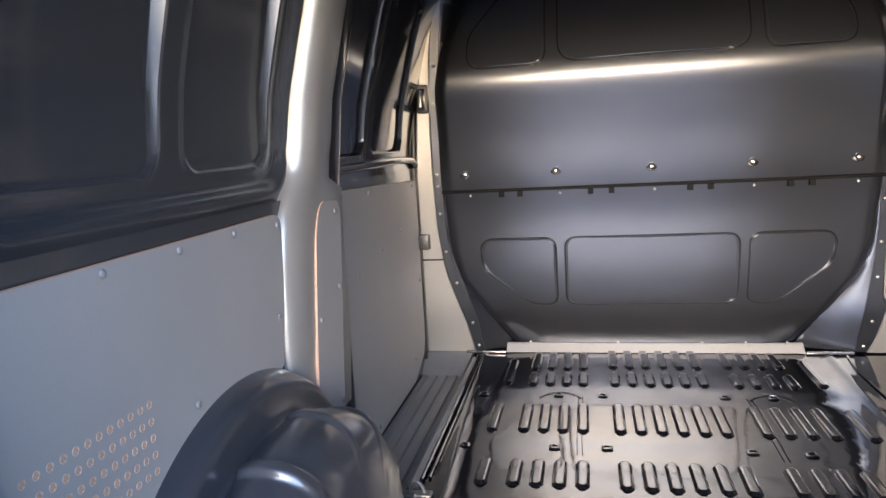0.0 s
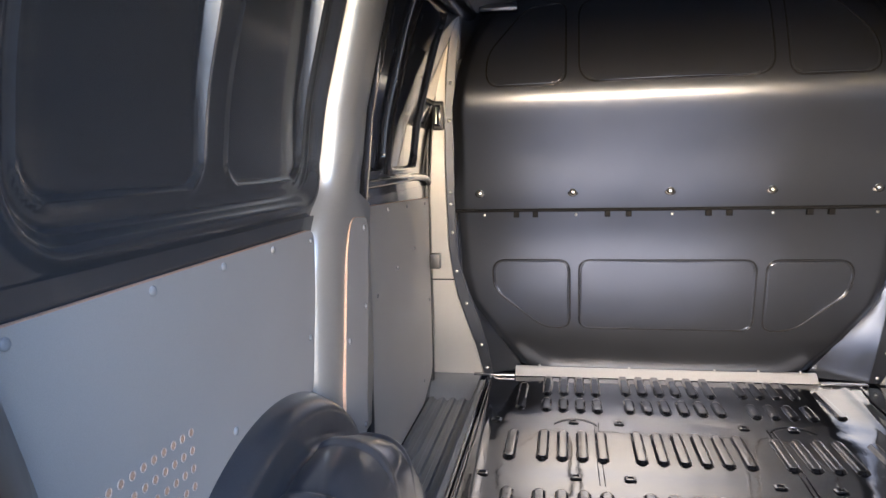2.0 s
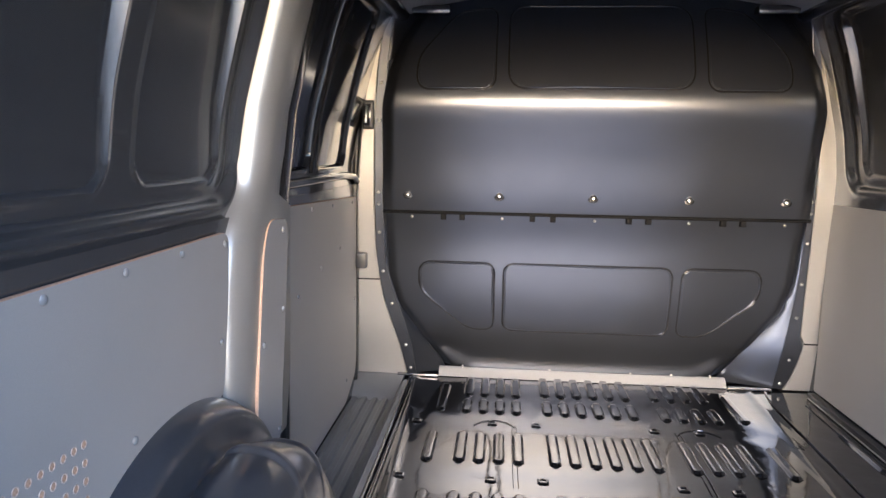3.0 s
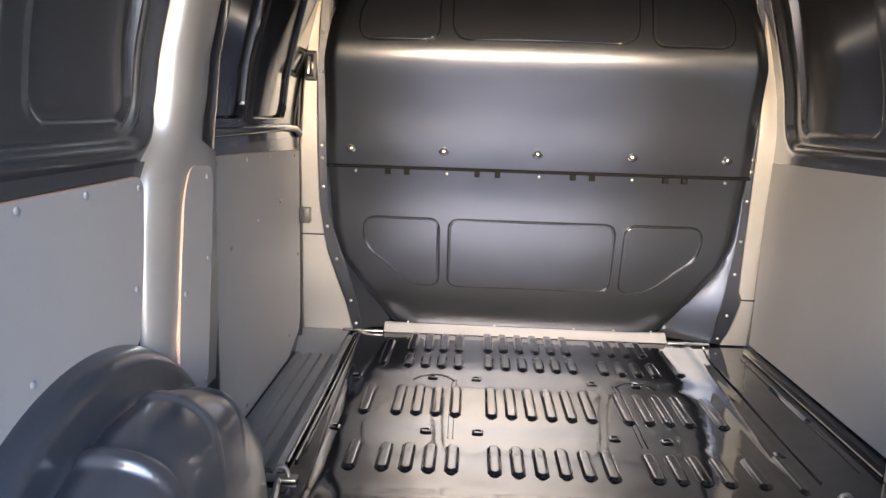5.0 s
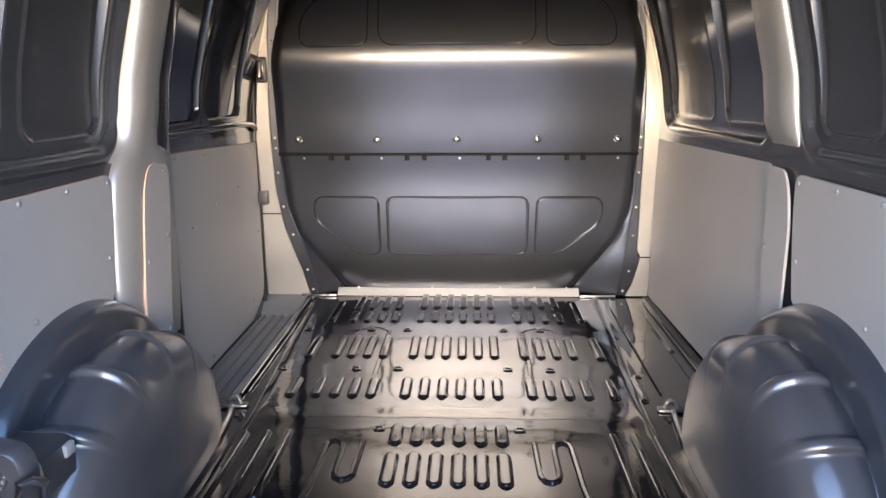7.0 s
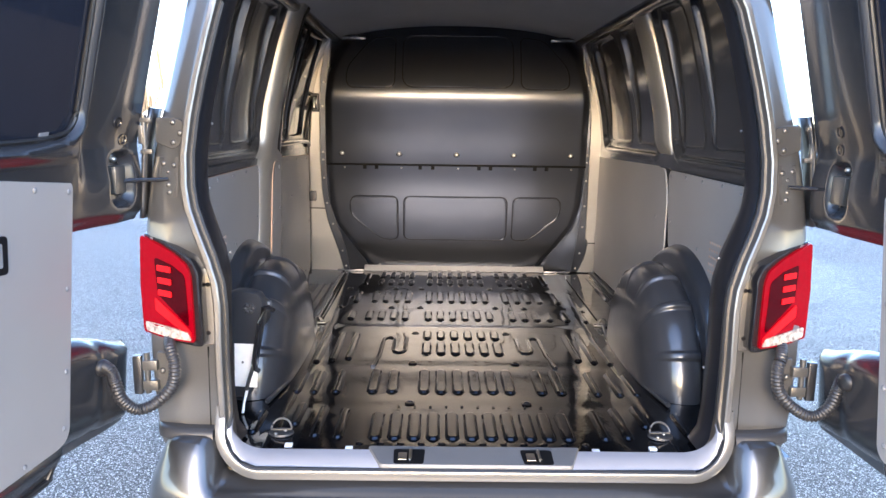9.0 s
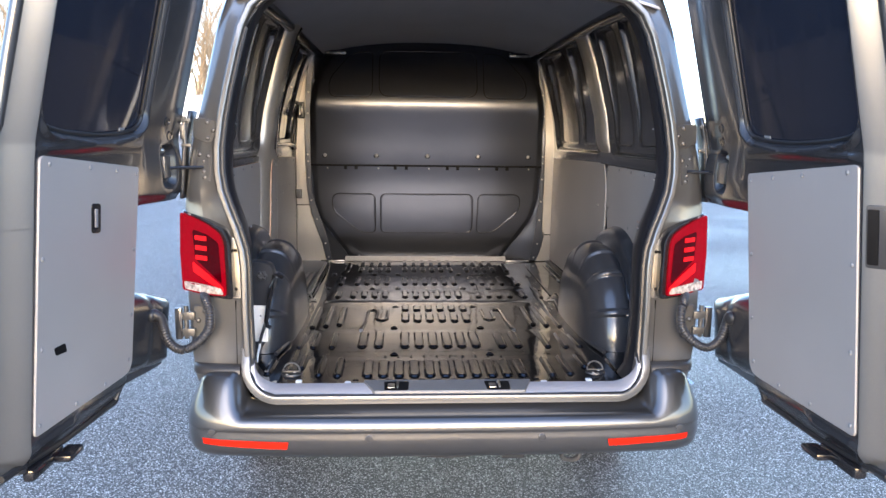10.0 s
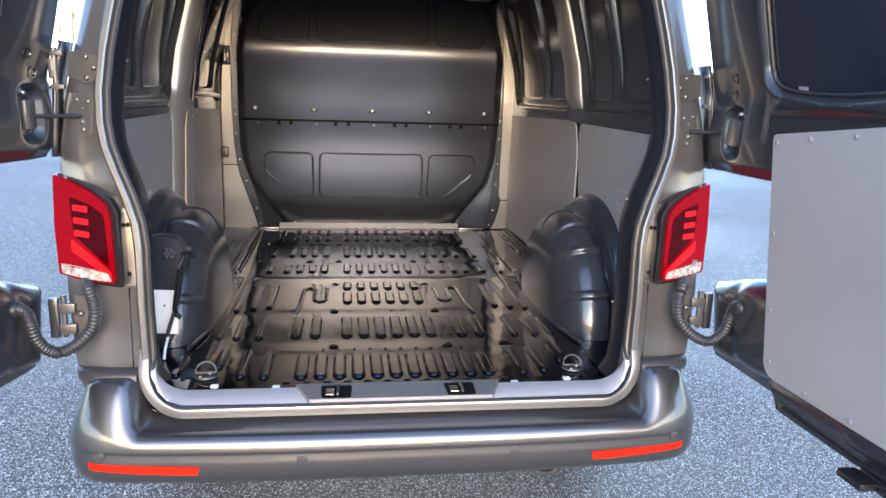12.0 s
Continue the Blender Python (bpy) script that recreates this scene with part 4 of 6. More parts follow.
def build_rear_frame():
    frame_ob = None
    for s in (-1, 1):
        rings = []
        for zi, xi, zo, xo in zip(RZ, RI, OZ, OX):
            y = rear_y(zi)

            def at(f, dy):
                return (s * (xi + f * (xo - xi)), y + dy, zi + f * (zo - zi))

            def off(d, dy):
                w = max(xo - xi, 1e-3) if xo - xi > 0.05 else max(zo - zi, 1e-3)
                return at(min(0.9, d / w), dy)
            rings.append([off(-0.008, 0.060), off(-0.006, 0.014), off(-0.003, 0.002), off(0.0, 0.0), off(0.010, 0.001), off(0.013, 0.005), off(0.017, 0.022), off(0.027, 0.029),
                          at(0.55, 0.034), at(0.85, 0.046), at(0.95, 0.058), at(0.99, 0.076), at(1.0, 0.105), (s * xo * 1.05, y + 0.33, zo)])
        ob = vp("rear_frame", loft(rings, False, False), LIT_PAINT, label="grey metallic rear door frame and corner post", angle=35)
        solid(ob, 0.003, 0)
        # inner post, its shade put into a dark tone of the paint
        rings = []
        for zi, xi in list(zip(RZ, RI))[:-2]:
            y = rear_y(zi)
            k = float(np.interp(zi, [1.15, 1.40], [1.0, 0.74]))
            wx = float(np.interp(zi, [0.5, 1.3, 1.4, 1.55, 1.7, 1.82, 1.92, 2.0], [0.868, 0.868, 0.866, 0.85, 0.812, 0.78, 0.745, 0.70]))
            low = -0.020 if s < 0 else 0.010
            p = float(np.interp(zi, [0.6, 0.98, 1.10, 1.30, 1.9], [low, low, 0.5 * (low + 0.024), 0.022, 0.018]))
            rings.append([(s * xi, y + 0.055, zi), (s * (xi - 0.5 * p), y + 0.066, zi), (s * (xi - 0.9 * p), y + 0.090, zi), (s * (xi - p), y + 0.125, zi), (s * (xi - 0.7 * p), y + 0.165 * k, zi), (s * (xi + 0.25 * (wx - xi)), y + 0.225 * k, zi), (s * (xi + 0.50 * (wx - xi)), y + 0.275 * k, zi), (s * (xi + 0.8 * (wx - xi)), y + 0.30 * k, zi), (s * (wx + 0.004), y + 0.31 * k, zi)])
        ob = vp("inner_post", loft(rings, False, False), SHADED_PAINT, label="painted inner corner post, in a shaded tone", angle=60)
        for z in (0.80, 1.12, 1.30, 1.48):
            xi = float(np.interp(z, RZ, RI))
            sub("rivet", dome((s * (xi - 0.016), rear_y(z) + 0.150, z), (-s, -0.6, 0), 0.004, 0.003, 8), FASTENER, ob)
    # rubber seal right round the opening
    path = [(x, rear_y(z) + 0.030, z) for z, x in list(zip(RZ, RI))[2:]]
    low = [(0.690, 0.004, 0.645), (0.674, -0.018, 0.604), (0.647, -0.036, 0.582), (0.600, -0.049, 0.5705), (0.3, -0.050, 0.5695), (0.0, -0.050, 0.5695)]
    half = low[::-1] + path
    loop = [(-x + 0.010, y, z) for x, y, z in half[1:][::-1]] + [(x - 0.010, y, z) for x, y, z in half]
    vp("door_seal", tube(loop, 0.0095, 8), RUBBER, label="black rubber seal round the rear opening")
    # top rail closing the frame over the opening
    vp("rear_header", loft([[(x, 0.16, 1.945), (x, 0.14, 1.99), (x, 0.30, 2.05), (x, 0.34, 1.96)] for x in (-0.62, 0, 0.62)]), PAINT_IN, label="painted header over the rear opening")


build_rear_frame()


def build_shell():
    # outer body sides and roof, closed ahead of the bulkhead
    rings = []
    for y, k, dz in ((0.24, 1.0, 0.0), (0.45, 1.052, 0.0), (0.8, 1.06, 0.01), (1.6, 1.06, 0.015), (2.75, 1.06, 0.015), (2.80, 1.04, 0.0)):
        half = [(0.80, 0.36), (0.865, 0.40), (0.88, 0.50)] + list(zip(OX, OZ))
        ring = [(x * k, y + (0.12 if z > 1.9 and y < 0.4 else 0), z + (dz if z > 1.8 else 0)) for x, z in half]
        ring += [(-a, b, c) for a, b, c in ring[:-1][::-1]]
        rings.append(ring)
    bm = loft(rings, False, False)
    bm.faces.new([bm.verts.new(p) for p in rings[-1]])
    ob = vp("body_shell", bm, BODY, label="grey metallic outer body side and roof", angle=30)
    solid(ob, 0.004, 0)
    vp("underbody", box((-0.78, 0.05, 0.33), (0.78, 2.78, 0.41), 0.02), PLASTIC, label="dark underbody")
    vp("rear_axle", tube([(-0.70, 0.87, 0.30), (-0.3, 0.87, 0.26), (0.3, 0.87, 0.26), (0.70, 0.87, 0.30)], 0.06, 10), PLASTIC)
    vp("spare_wheel_cover", loft([[(0.33 * math.cos(a) * k, 0.48 + 0.33 * math.sin(a) * k, z) for a in [2 * math.pi * q / 24 for q in range(24)]] for k, z in ((0.9, 0.34), (1.0, 0.30), (0.95, 0.24), (0.6, 0.23))]), PLASTIC)
    for s in (-1, 1):
        vp("side_sill", box((s * 0.83 - 0.05, 1.35, 0.20), (s * 0.83 + 0.05, 2.75, 0.44), 0.03), PLASTIC)
    vp("tow_eye", tube([(0.44 + 0.035 * math.cos(a), 0.0, 0.335 + 0.028 * math.sin(a)) for a in [2 * math.pi * k / 14 for k in range(15)]], 0.009, 8), PLASTIC)
    vp("silencer", tube([(0.28, 0.06, 0.32), (0.20, 0.06, 0.32)], 0.03, 12), PLASTIC)
    for s in (-1, 1):
        rings = []
        for x, r in ((0.70, 0.20), (0.70, 0.31), (0.715, 0.328), (0.75, 0.333), (0.82, 0.333), (0.855, 0.328), (0.87, 0.31), (0.87, 0.21)):
            rings.append([(s * x, 0.87 + r * math.cos(2 * math.pi * k / 40), 0.333 + r * math.sin(2 * math.pi * k / 40)) for k in range(40)])
        wheel = vp("rear_wheel", loft(rings, True, False), TYRE, label="black tyre on a steel wheel")
        for k in range(5):
            x = 0.715 + 0.033 * k
            sub("tread_rib", loft([[(s * xx, 0.87 + r * math.cos(2 * math.pi * q / 40), 0.333 + r * math.sin(2 * math.pi * q / 40)) for q in range(40)] for xx, r in ((x, 0.331), (x + 0.002, 0.338), (x + 0.020, 0.338), (x + 0.022, 0.331))], True, False), TYRE, wheel)
        sub("rim", loft([[(s * x, 0.87 + r * math.cos(2 * math.pi * k / 32), 0.333 + r * math.sin(2 * math.pi * k / 32)) for k in range(32)] for x, r in ((0.72, 0.20), (0.80, 0.19), (0.83, 0.12), (0.84, 0.05))]), STEEL, wheel)


build_shell()


# ---- sill and bumper ----
def build_sill():
    def corner_path(half, z0, r, top):
        """Along the sill and up its rounded ends: x, z, outward normal, and how far the end leans forward and narrows."""
        right = [(half * k / 4, z0, 0.0, -1.0, 0.0, 1.0) for k in range(1, 5)]
        for k in range(1, 9):
            a = 0.5 * math.pi * k / 8
            right.append((half + r * math.sin(a), z0 + r * (1 - math.cos(a)), math.sin(a), -math.cos(a), 0.046 * (k / 8) ** 1.2, 1 - 0.85 * (k / 8) ** 1.3))
        right.append((half + r + 0.004, top, 1.0, 0.0, 0.076, 0.1))
        return [(-x, z, -mx, mz, dy, w) for x, z, mx, mz, dy, w in right[::-1]] + [(0.0, z0, 0.0, -1.0, 0.0, 1.0)] + right

    def sweep(path, prof, taper):
        return loft([[(x + mx * d, -0.045 + (y + 0.045) * (w if taper else 1) + dy, z + mz * d) for y, d in prof] for x, z, mx, mz, dy, w in path])
    sill = vp("load_sill", sweep(corner_path(0.585, 0.5815, 0.080, 0.675), [(0.060, 0.008), (0.056, 0.001), (0.030, 0.0), (-0.028, 0.001), (-0.040, 0.005), (-0.045, 0.014), (-0.045, 0.030), (0.060, 0.030)], True), SILL, label="pale grey painted loading sill")

    def place(a, b, t):
        return (a, b, 0.578 + t)
    sub("sill_cover", plate(rounded([(-0.300, 0.066), (0.300, 0.066), (0.262, -0.047), (-0.258, -0.047)], 0.012), place, -0.002, 0.010, 0.003), STEP_PLASTIC, sill, "grey plastic sill cover with two latch openings")
    for x in (-0.181, 0.172):
        sub("latch_opening", plate(rounded([(x - 0.044, 0.042), (x + 0.044, 0.042), (x + 0.040, -0.042), (x - 0.040, -0.042)], 0.01), place, 0.006, 0.0118), DARK, sill, "dark latch opening")
        sub("striker", tube([(x + 0.004, 0.026, 0.586), (x + 0.004, 0.026, 0.596), (x + 0.004, -0.026, 0.596), (x + 0.004, -0.026, 0.586)], 0.004, 8), STEEL, sill, "bright steel striker")
        sub("latch_box", box((x - 0.030, -0.022, 0.587), (x - 0.006, 0.020, 0.5915), 0.002), STEEL, sill)
    # painted outer lip under the sill
    vp("sill_lip", sweep(corner_path(0.585, 0.5775, 0.090, 0.72), [(-0.054, 0.004), (-0.057, 0.001), (-0.062, 0.003), (-0.064, 0.008), (-0.059, 0.030), (-0.055, 0.032), (-0.02, 0.033)], False), LIT_PAINT, label="grey metallic lip under the sill")
    # lashing rings in the rear corners
    for x in (-0.57, 0.567):
        r = sub("lashing_plate", loft([[(x + q * math.cos(a), 0.178 + q * 0.8 * math.sin(a), z) for a in [2 * math.pi * k / 20 for k in range(20)]] for q, z in ((0.038, 0.571), (0.036, 0.577), (0.029, 0.5745), (0.010, 0.574))]), PLASTIC, sill, "dark lashing point")
        sub("lashing_ring", tube([(x + 0.030 * math.cos(a), 0.185 + 0.016 * math.sin(a), 0.582 + 0.026 * math.sin(a)) for a in [math.pi * k / 12 for k in range(13)]] + [(x - 0.030, 0.183, 0.581), (x + 0.030, 0.183, 0.581)], 0.0032, 8), HINGE_PAINT, sill, "steel lashing ring")
        for dx, dy in ((-0.012, -0.018), (0.012, 0.004)):
            sub("screw", dome((x + dx, 0.178 + dy, 0.577), (0, 0, 1), 0.006, 0.004, 8), STEEL, sill)


build_sill()


def build_bumper():
    plan = [(0.0, -0.131), (0.15, -0.131), (0.30, -0.130), (0.45, -0.126), (0.56, -0.121), (0.64, -0.116), (0.68, -0.113), (0.692, -0.112), (0.700, -0.1115), (0.708, -0.1108), (0.716, -0.1098), (0.73, -0.109), (0.745, -0.1077), (0.76, -0.106), (0.78, -0.1035), (0.80, -0.100), (0.84, -0.086), (0.872, -0.060), (0.893, -0.022), (0.905, 0.03), (0.911, 0.11), (0.914, 0.30)]
    mid = [(0.150, 0.551), (0.105, 0.545), (0.075, 0.534), (0.055, 0.523), (0.034, 0.521), (0.016, 0.517), (0.005, 0.506), (0.0, 0.488), (0.0, 0.476), (0.0012, 0.4735), (0.0050, 0.4730), (0.0052, 0.4690), (0.0035, 0.452), (0.0025, 0.448), (0.004, 0.42), (0.010, 0.395), (0.028, 0.374), (0.07, 0.362), (0.12, 0.36)]
    end = [(0.150, 0.652), (0.115, 0.651), (0.088, 0.648), (0.068, 0.640), (0.054, 0.622), (0.036, 0.585), (0.018, 0.545), (0.007, 0.515), (0.0010, 0.480), (0.0018, 0.4755), (0.0050, 0.4750), (0.0052, 0.4710), (0.0035, 0.452), (0.0025, 0.448), (0.004, 0.42), (0.010, 0.395), (0.028, 0.374), (0.07, 0.362), (0.12, 0.36)]

    def ring(i, s):
        x, y = plan[i]
        a, b = plan[max(i - 1, 0)], plan[min(i + 1, len(plan) - 1)]
        t = Vector((b[0] - a[0], b[1] - a[1])).normalized()
        if i == 0:
            t = Vector((1, 0))
        nrm = Vector((-t.y, t.x))
        out = []
        for j, ((d0, z0), (d1, z1)) in enumerate(zip(mid, end)):
            u = min(1.0, max(0.0, (j - 1) / 5))
            k = float(step(0.684 + 0.012 * u, 0.716 + 0.075 * u, np.array(x)))
            d, z = d0 + k * (d1 - d0), z0 + k * (z1 - z0)
            d = min(d, 0.12)
            out.append((s * (x + nrm.x * d), y + nrm.y * d, z))
        return out
    rings = [ring(i, -1) for i in range(len(plan) - 1, 0, -1)] + [ring(i, 1) for i in range(len(plan))]
    bump = vp("rear_bumper", loft(rings, True, True), BODY, label="grey metallic rear bumper with step", angle=30)
    md = bump.modifiers.new("round", "SUBSURF")
    md.levels = md.render_levels = 1
    for s in (-1, 1):
        # red reflector let into the lower face
        def place(a, b, t):
            yy = float(np.interp(a, [0.53, 0.60, 0.70, 0.76, 0.80, 0.83], [-0.1215, -0.118, -0.1085, -0.1025, -0.096, -0.085]))
            return (s * a, yy - t + 0.004, b)
        out = [(0.536, 0.439), (0.60, 0.4405), (0.70, 0.443), (0.76, 0.445), (0.80, 0.4465), (0.824, 0.447), (0.820, 0.428), (0.80, 0.4265), (0.76, 0.424), (0.70, 0.4205), (0.60, 0.4175), (0.541, 0.4165)]
        bm = bmesh.new()
        top, bot = out[:6], out[6:][::-1]
        front, back = [], []
        for (a, b), (c, d) in zip(top, bot):
            front.append((bm.verts.new(place(a, b, 0.006)), bm.verts.new(place(c, d, 0.006))))
            back.append((bm.verts.new(place(a, b + 0.001, -0.004)), bm.verts.new(place(c, d - 0.001, -0.004))))
        for i in range(5):
            bm.faces.new((front[i][0], front[i + 1][0], front[i + 1][1], front[i][1]))
            bm.faces.new((front[i][0], back[i][0], back[i + 1][0], front[i + 1][0]))
            bm.faces.new((front[i][1], front[i + 1][1], back[i + 1][1], back[i][1]))
        bm.faces.new((front[0][0], front[0][1], back[0][1], back[0][0]))
        bm.faces.new((front[5][0], back[5][0], back[5][1], front[5][1]))
        sub("reflector", bm, ORANGE, bump, "bright red plastic reflector", False)
    for x, z in ((-0.27, 0.452), (0.31, 0.452), (-0.79, 0.468), (0.79, 0.468)):
        y = float(np.interp(abs(x), [0, 0.3, 0.56, 0.76, 0.8], [-0.131, -0.130, -0.121, -0.106, -0.101]))
        sub("parking_sensor", loft([[(x + r * math.cos(a), y - d, z + r * math.sin(a)) for a in [2 * math.pi * k / 16 for k in range(16)]] for r, d in ((0.013, -0.004), (0.013, 0.0), (0.0118, 0.001), (0.0108, -0.0005), (0.003, 0.0))]), BODY, bump, "round parking sensor")


build_bumper()


# ---- tail lights ----
def build_tail_lights():
    for s in (-1, 1):
        def place(u, v, t):
            x = 0.908 - 0.158 * u - 0.004 * v
            y = 0.088 - 0.090 * max(u, 0.0) ** 0.8 + 0.01 * (1 - v)
            return (s * x, y - t, 1.182 - 0.277 * v)
        body = [(-0.06, 0.0), (0.30, 0.06), (0.62, 0.13), (0.90, 0.235), (0.975, 0.34), (0.99, 0.70), (0.995, 0.985), (0.72, 0.995), (0.30, 0.99), (-0.08, 0.975), (-0.10, 0.5)]
        light = vp("tail_light", plate(rounded(body, 0.05, 4), place, -0.03, 0.012, 0.006), RED, label="red tail light with clear reversing lens")
        frame_ = [(-0.02, -0.02), (0.62, 0.08), (0.98, 0.18), (1.10, 0.33), (1.14, 1.02), (0.99, 1.03), (0.4, 1.02)]
        sub("lamp_housing", plate(rounded(frame_, 0.06, 4), place, -0.06, 0.002, 0.004), GLOSS_BLACK, light)
        sub("lens_centre", plate(rounded([(0.24, 0.20), (0.60, 0.25), (0.86, 0.34), (0.90, 0.84), (0.60, 0.70), (0.28, 0.56)], 0.05, 3), place, 0.010, 0.0135, 0.001), RED_DARK, light)
        for v in (0.27, 0.39, 0.51):
            sub("light_bar", plate(rounded([(0.30, v), (0.58, v + 0.005), (0.58, v + 0.06), (0.30, v + 0.055)], 0.01, 2), place, 0.012, 0.0165, 0.001), RED_BAR, light)
        sub("light_stripe", plate(rounded([(0.22, 0.60), (0.60, 0.74), (0.93, 0.88), (0.94, 0.93), (0.55, 0.82), (0.22, 0.72)], 0.02, 2), place, 0.011, 0.0155, 0.001), RED_BAR, light)
        sub("reversing_lens", plate(rounded([(-0.03, 0.85), (0.45, 0.865), (0.88, 0.89), (0.94, 0.965), (0.5, 0.97), (-0.02, 0.955)], 0.03, 3), place, 0.011, 0.0165, 0.001), CLEAR, light, "clear reversing lens")
        # screwed trim beside the lamp

        def place2(a, b, t):
            return (s * a, rear_y(b) + 0.034 - t, b)
        trim = vp("lamp_trim", plate(rounded([(0.708, 0.892), (0.745, 0.892), (0.738, 1.10), (0.702, 1.10)], 0.004), place2, -0.01, 0.010, 0.002), BODY, label="narrow trim strip beside the tail light")
        for z in (0.925, 1.055):
            sub("screw", dome((s * 0.725, rear_y(z) + 0.024, z), (0, -1, 0), 0.0065, 0.002, 8), DARK, trim)
        vp("panel_seam", tube([(s * 0.728, rear_y(z) + 0.0305, z) for z in (0.885, 0.80, 0.72, 0.655)], 0.0028, 6), DARK)
        vp("corner_step", loft([[(s * x, y - d, z) for d, z in ((-0.05, 0.628), (0.004, 0.628), (0.010, 0.634), (0.009, 0.650), (0.002, 0.659), (-0.012, 0.663), (-0.05, 0.664))] for x, y in ((0.712, -0.002), (0.76, 0.0), (0.81, 0.004), (0.845, 0.014), (0.868, 0.032), (0.882, 0.060), (0.890, 0.10), (0.893, 0.18))]), PLASTIC, label="black cap on the bumper corner")


build_tail_lights()


# ---- hinges, check straps and cables on the body ----
def build_hinges():
    for s in (-1, 1):
        def place(a, b, t):
            return (s * a, rear_y(b) + 0.030 + 0.22 * (a - 0.79) - t, b)
        h = vp("upper_hinge", plate(rounded([(0.868, 1.495), (0.825, 1.497), (0.792, 1.49), (0.785, 1.455), (0.800, 1.420), (0.820, 1.412), (0.868, 1.43)], 0.008), place, -0.01, 0.008, 0.002), HINGE_PAINT, label="painted steel door hinge")
        for x, z in ((0.818, 1.482), (0.797, 1.455), (0.816, 1.430)):
            sub("hinge_bolt", dome((s * x, rear_y(z) + 0.022 + 0.22 * (x - 0.79), z), (0, -1, 0), 0.008, 0.006, 8), HINGE_PAINT, h)
        sub("hinge_pin", tube([(s * 0.893, 0.098, 1.398), (s * 0.893, 0.098, 1.502)], 0.008, 10), HINGE_PAINT, h)
        sub("hinge_knuckle", box((s * 0.90 - 0.007, 0.088, 1.425), (s * 0.90 + 0.007, 0.112, 1.475), 0.003), HINGE_PAINT, h)
        for z in (1.405, 1.488):
            sub("hinge_leaf", box((s * 0.888 - 0.016, 0.090, z - 0.006), (s * 0.888 + 0.016, 0.106, z + 0.006), 0.002), HINGE_PAINT, h)
        c = vp("check_strap", plate(rounded([(0.858, 1.392), (0.801, 1.392), (0.806, 1.285), (0.862, 1.285)], 0.004), place, -0.01, 0.006, 0.002), HINGE_PAINT, label="door check strap on a bolted plate")
        for x, z in ((0.845, 1.374), (0.815, 1.370), (0.831, 1.352), (0.831, 1.318), (0.828, 1.298)):
            sub("check_bolt", dome((s * x, rear_y(z) + 0.024 + 0.22 * (x - 0.79), z), (0, -1, 0), 0.0055 if z in (1.352, 1.315) else 0.0075, 0.005, 8), HINGE_PAINT, c)
        sub("strap_arm", tube([(s * 0.831, 0.085, 1.333), (s * 0.90, 0.06, 1.332), (s * 0.945, 0.02, 1.330)], 0.0055, 8), GLOSS_BLACK, c)
        lo = vp("lower_hinge", plate(rounded([(0.812, 0.862), (0.872, 0.868), (0.878, 0.80), (0.868, 0.748), (0.828, 0.742), (0.810, 0.79)], 0.010), lambda a, b, t: (s * a, 0.046 + 0.08 * (a - 0.81) - t, b), -0.01, 0.010, 0.003), HINGE_PAINT, label="painted steel door hinge")
        for x, z in ((0.832, 0.846), (0.842, 0.765), (0.856, 0.815)):
            sub("hinge_bolt", dome((s * x, 0.038, z), (0, -1, 0), 0.009, 0.007, 8), HINGE_PAINT, lo)
        sub("hinge_pin", tube([(s * 0.896, 0.034, 0.752), (s * 0.896, 0.034, 0.868)], 0.008, 10), HINGE_PAINT, lo)
        for z in (0.775, 0.832):
            sub("hinge_knuckle", box((s * 0.888 - 0.022, 0.024, z - 0.014), (s * 0.888 + 0.022, 0.048, z + 0.014), 0.004), HINGE_PAINT, lo)
        sub("hinge_leaf", box((s * 0.918 - 0.012, 0.018, 0.752), (s * 0.918 + 0.012, 0.036, 0.862), 0.005), BODY, lo)
        # corrugated cable conduit to the door
        ctl = [Vector(p) for p in ((0.835, 0.045, 0.905), (0.818, 0.0, 0.892), (0.801, -0.02, 0.852), (0.808, -0.024, 0.797), (0.848, -0.032, 0.752), (0.893, -0.045, 0.736), (0.926, -0.062, 0.770), (0.938, -0.072, 0.825), (0.945, -0.072, 0.850), (0.968, -0.062, 0.862))]
        pts, rr = [], []
        for i in range(len(ctl) - 1):
            p0, p1, p2, p3 = ctl[max(i - 1, 0)], ctl[i], ctl[i + 1], ctl[min(i + 2, len(ctl) - 1)]
            for q in range(24):
                t = q / 24
                v = 0.5 * ((2 * p1) + (p2 - p0) * t + (2 * p0 - 5 * p1 + 4 * p2 - p3) * t * t + (3 * p1 - p0 - 3 * p2 + p3) * t ** 3)
                pts.append((s * v.x, v.y, v.z))
                rr.append(0.0165 if (q // 2) % 2 else 0.0135)
        vp("cable_conduit", tube(pts, rr, 10), CONDUIT, label="black corrugated cable conduit to the door", angle=80)


build_hinges()


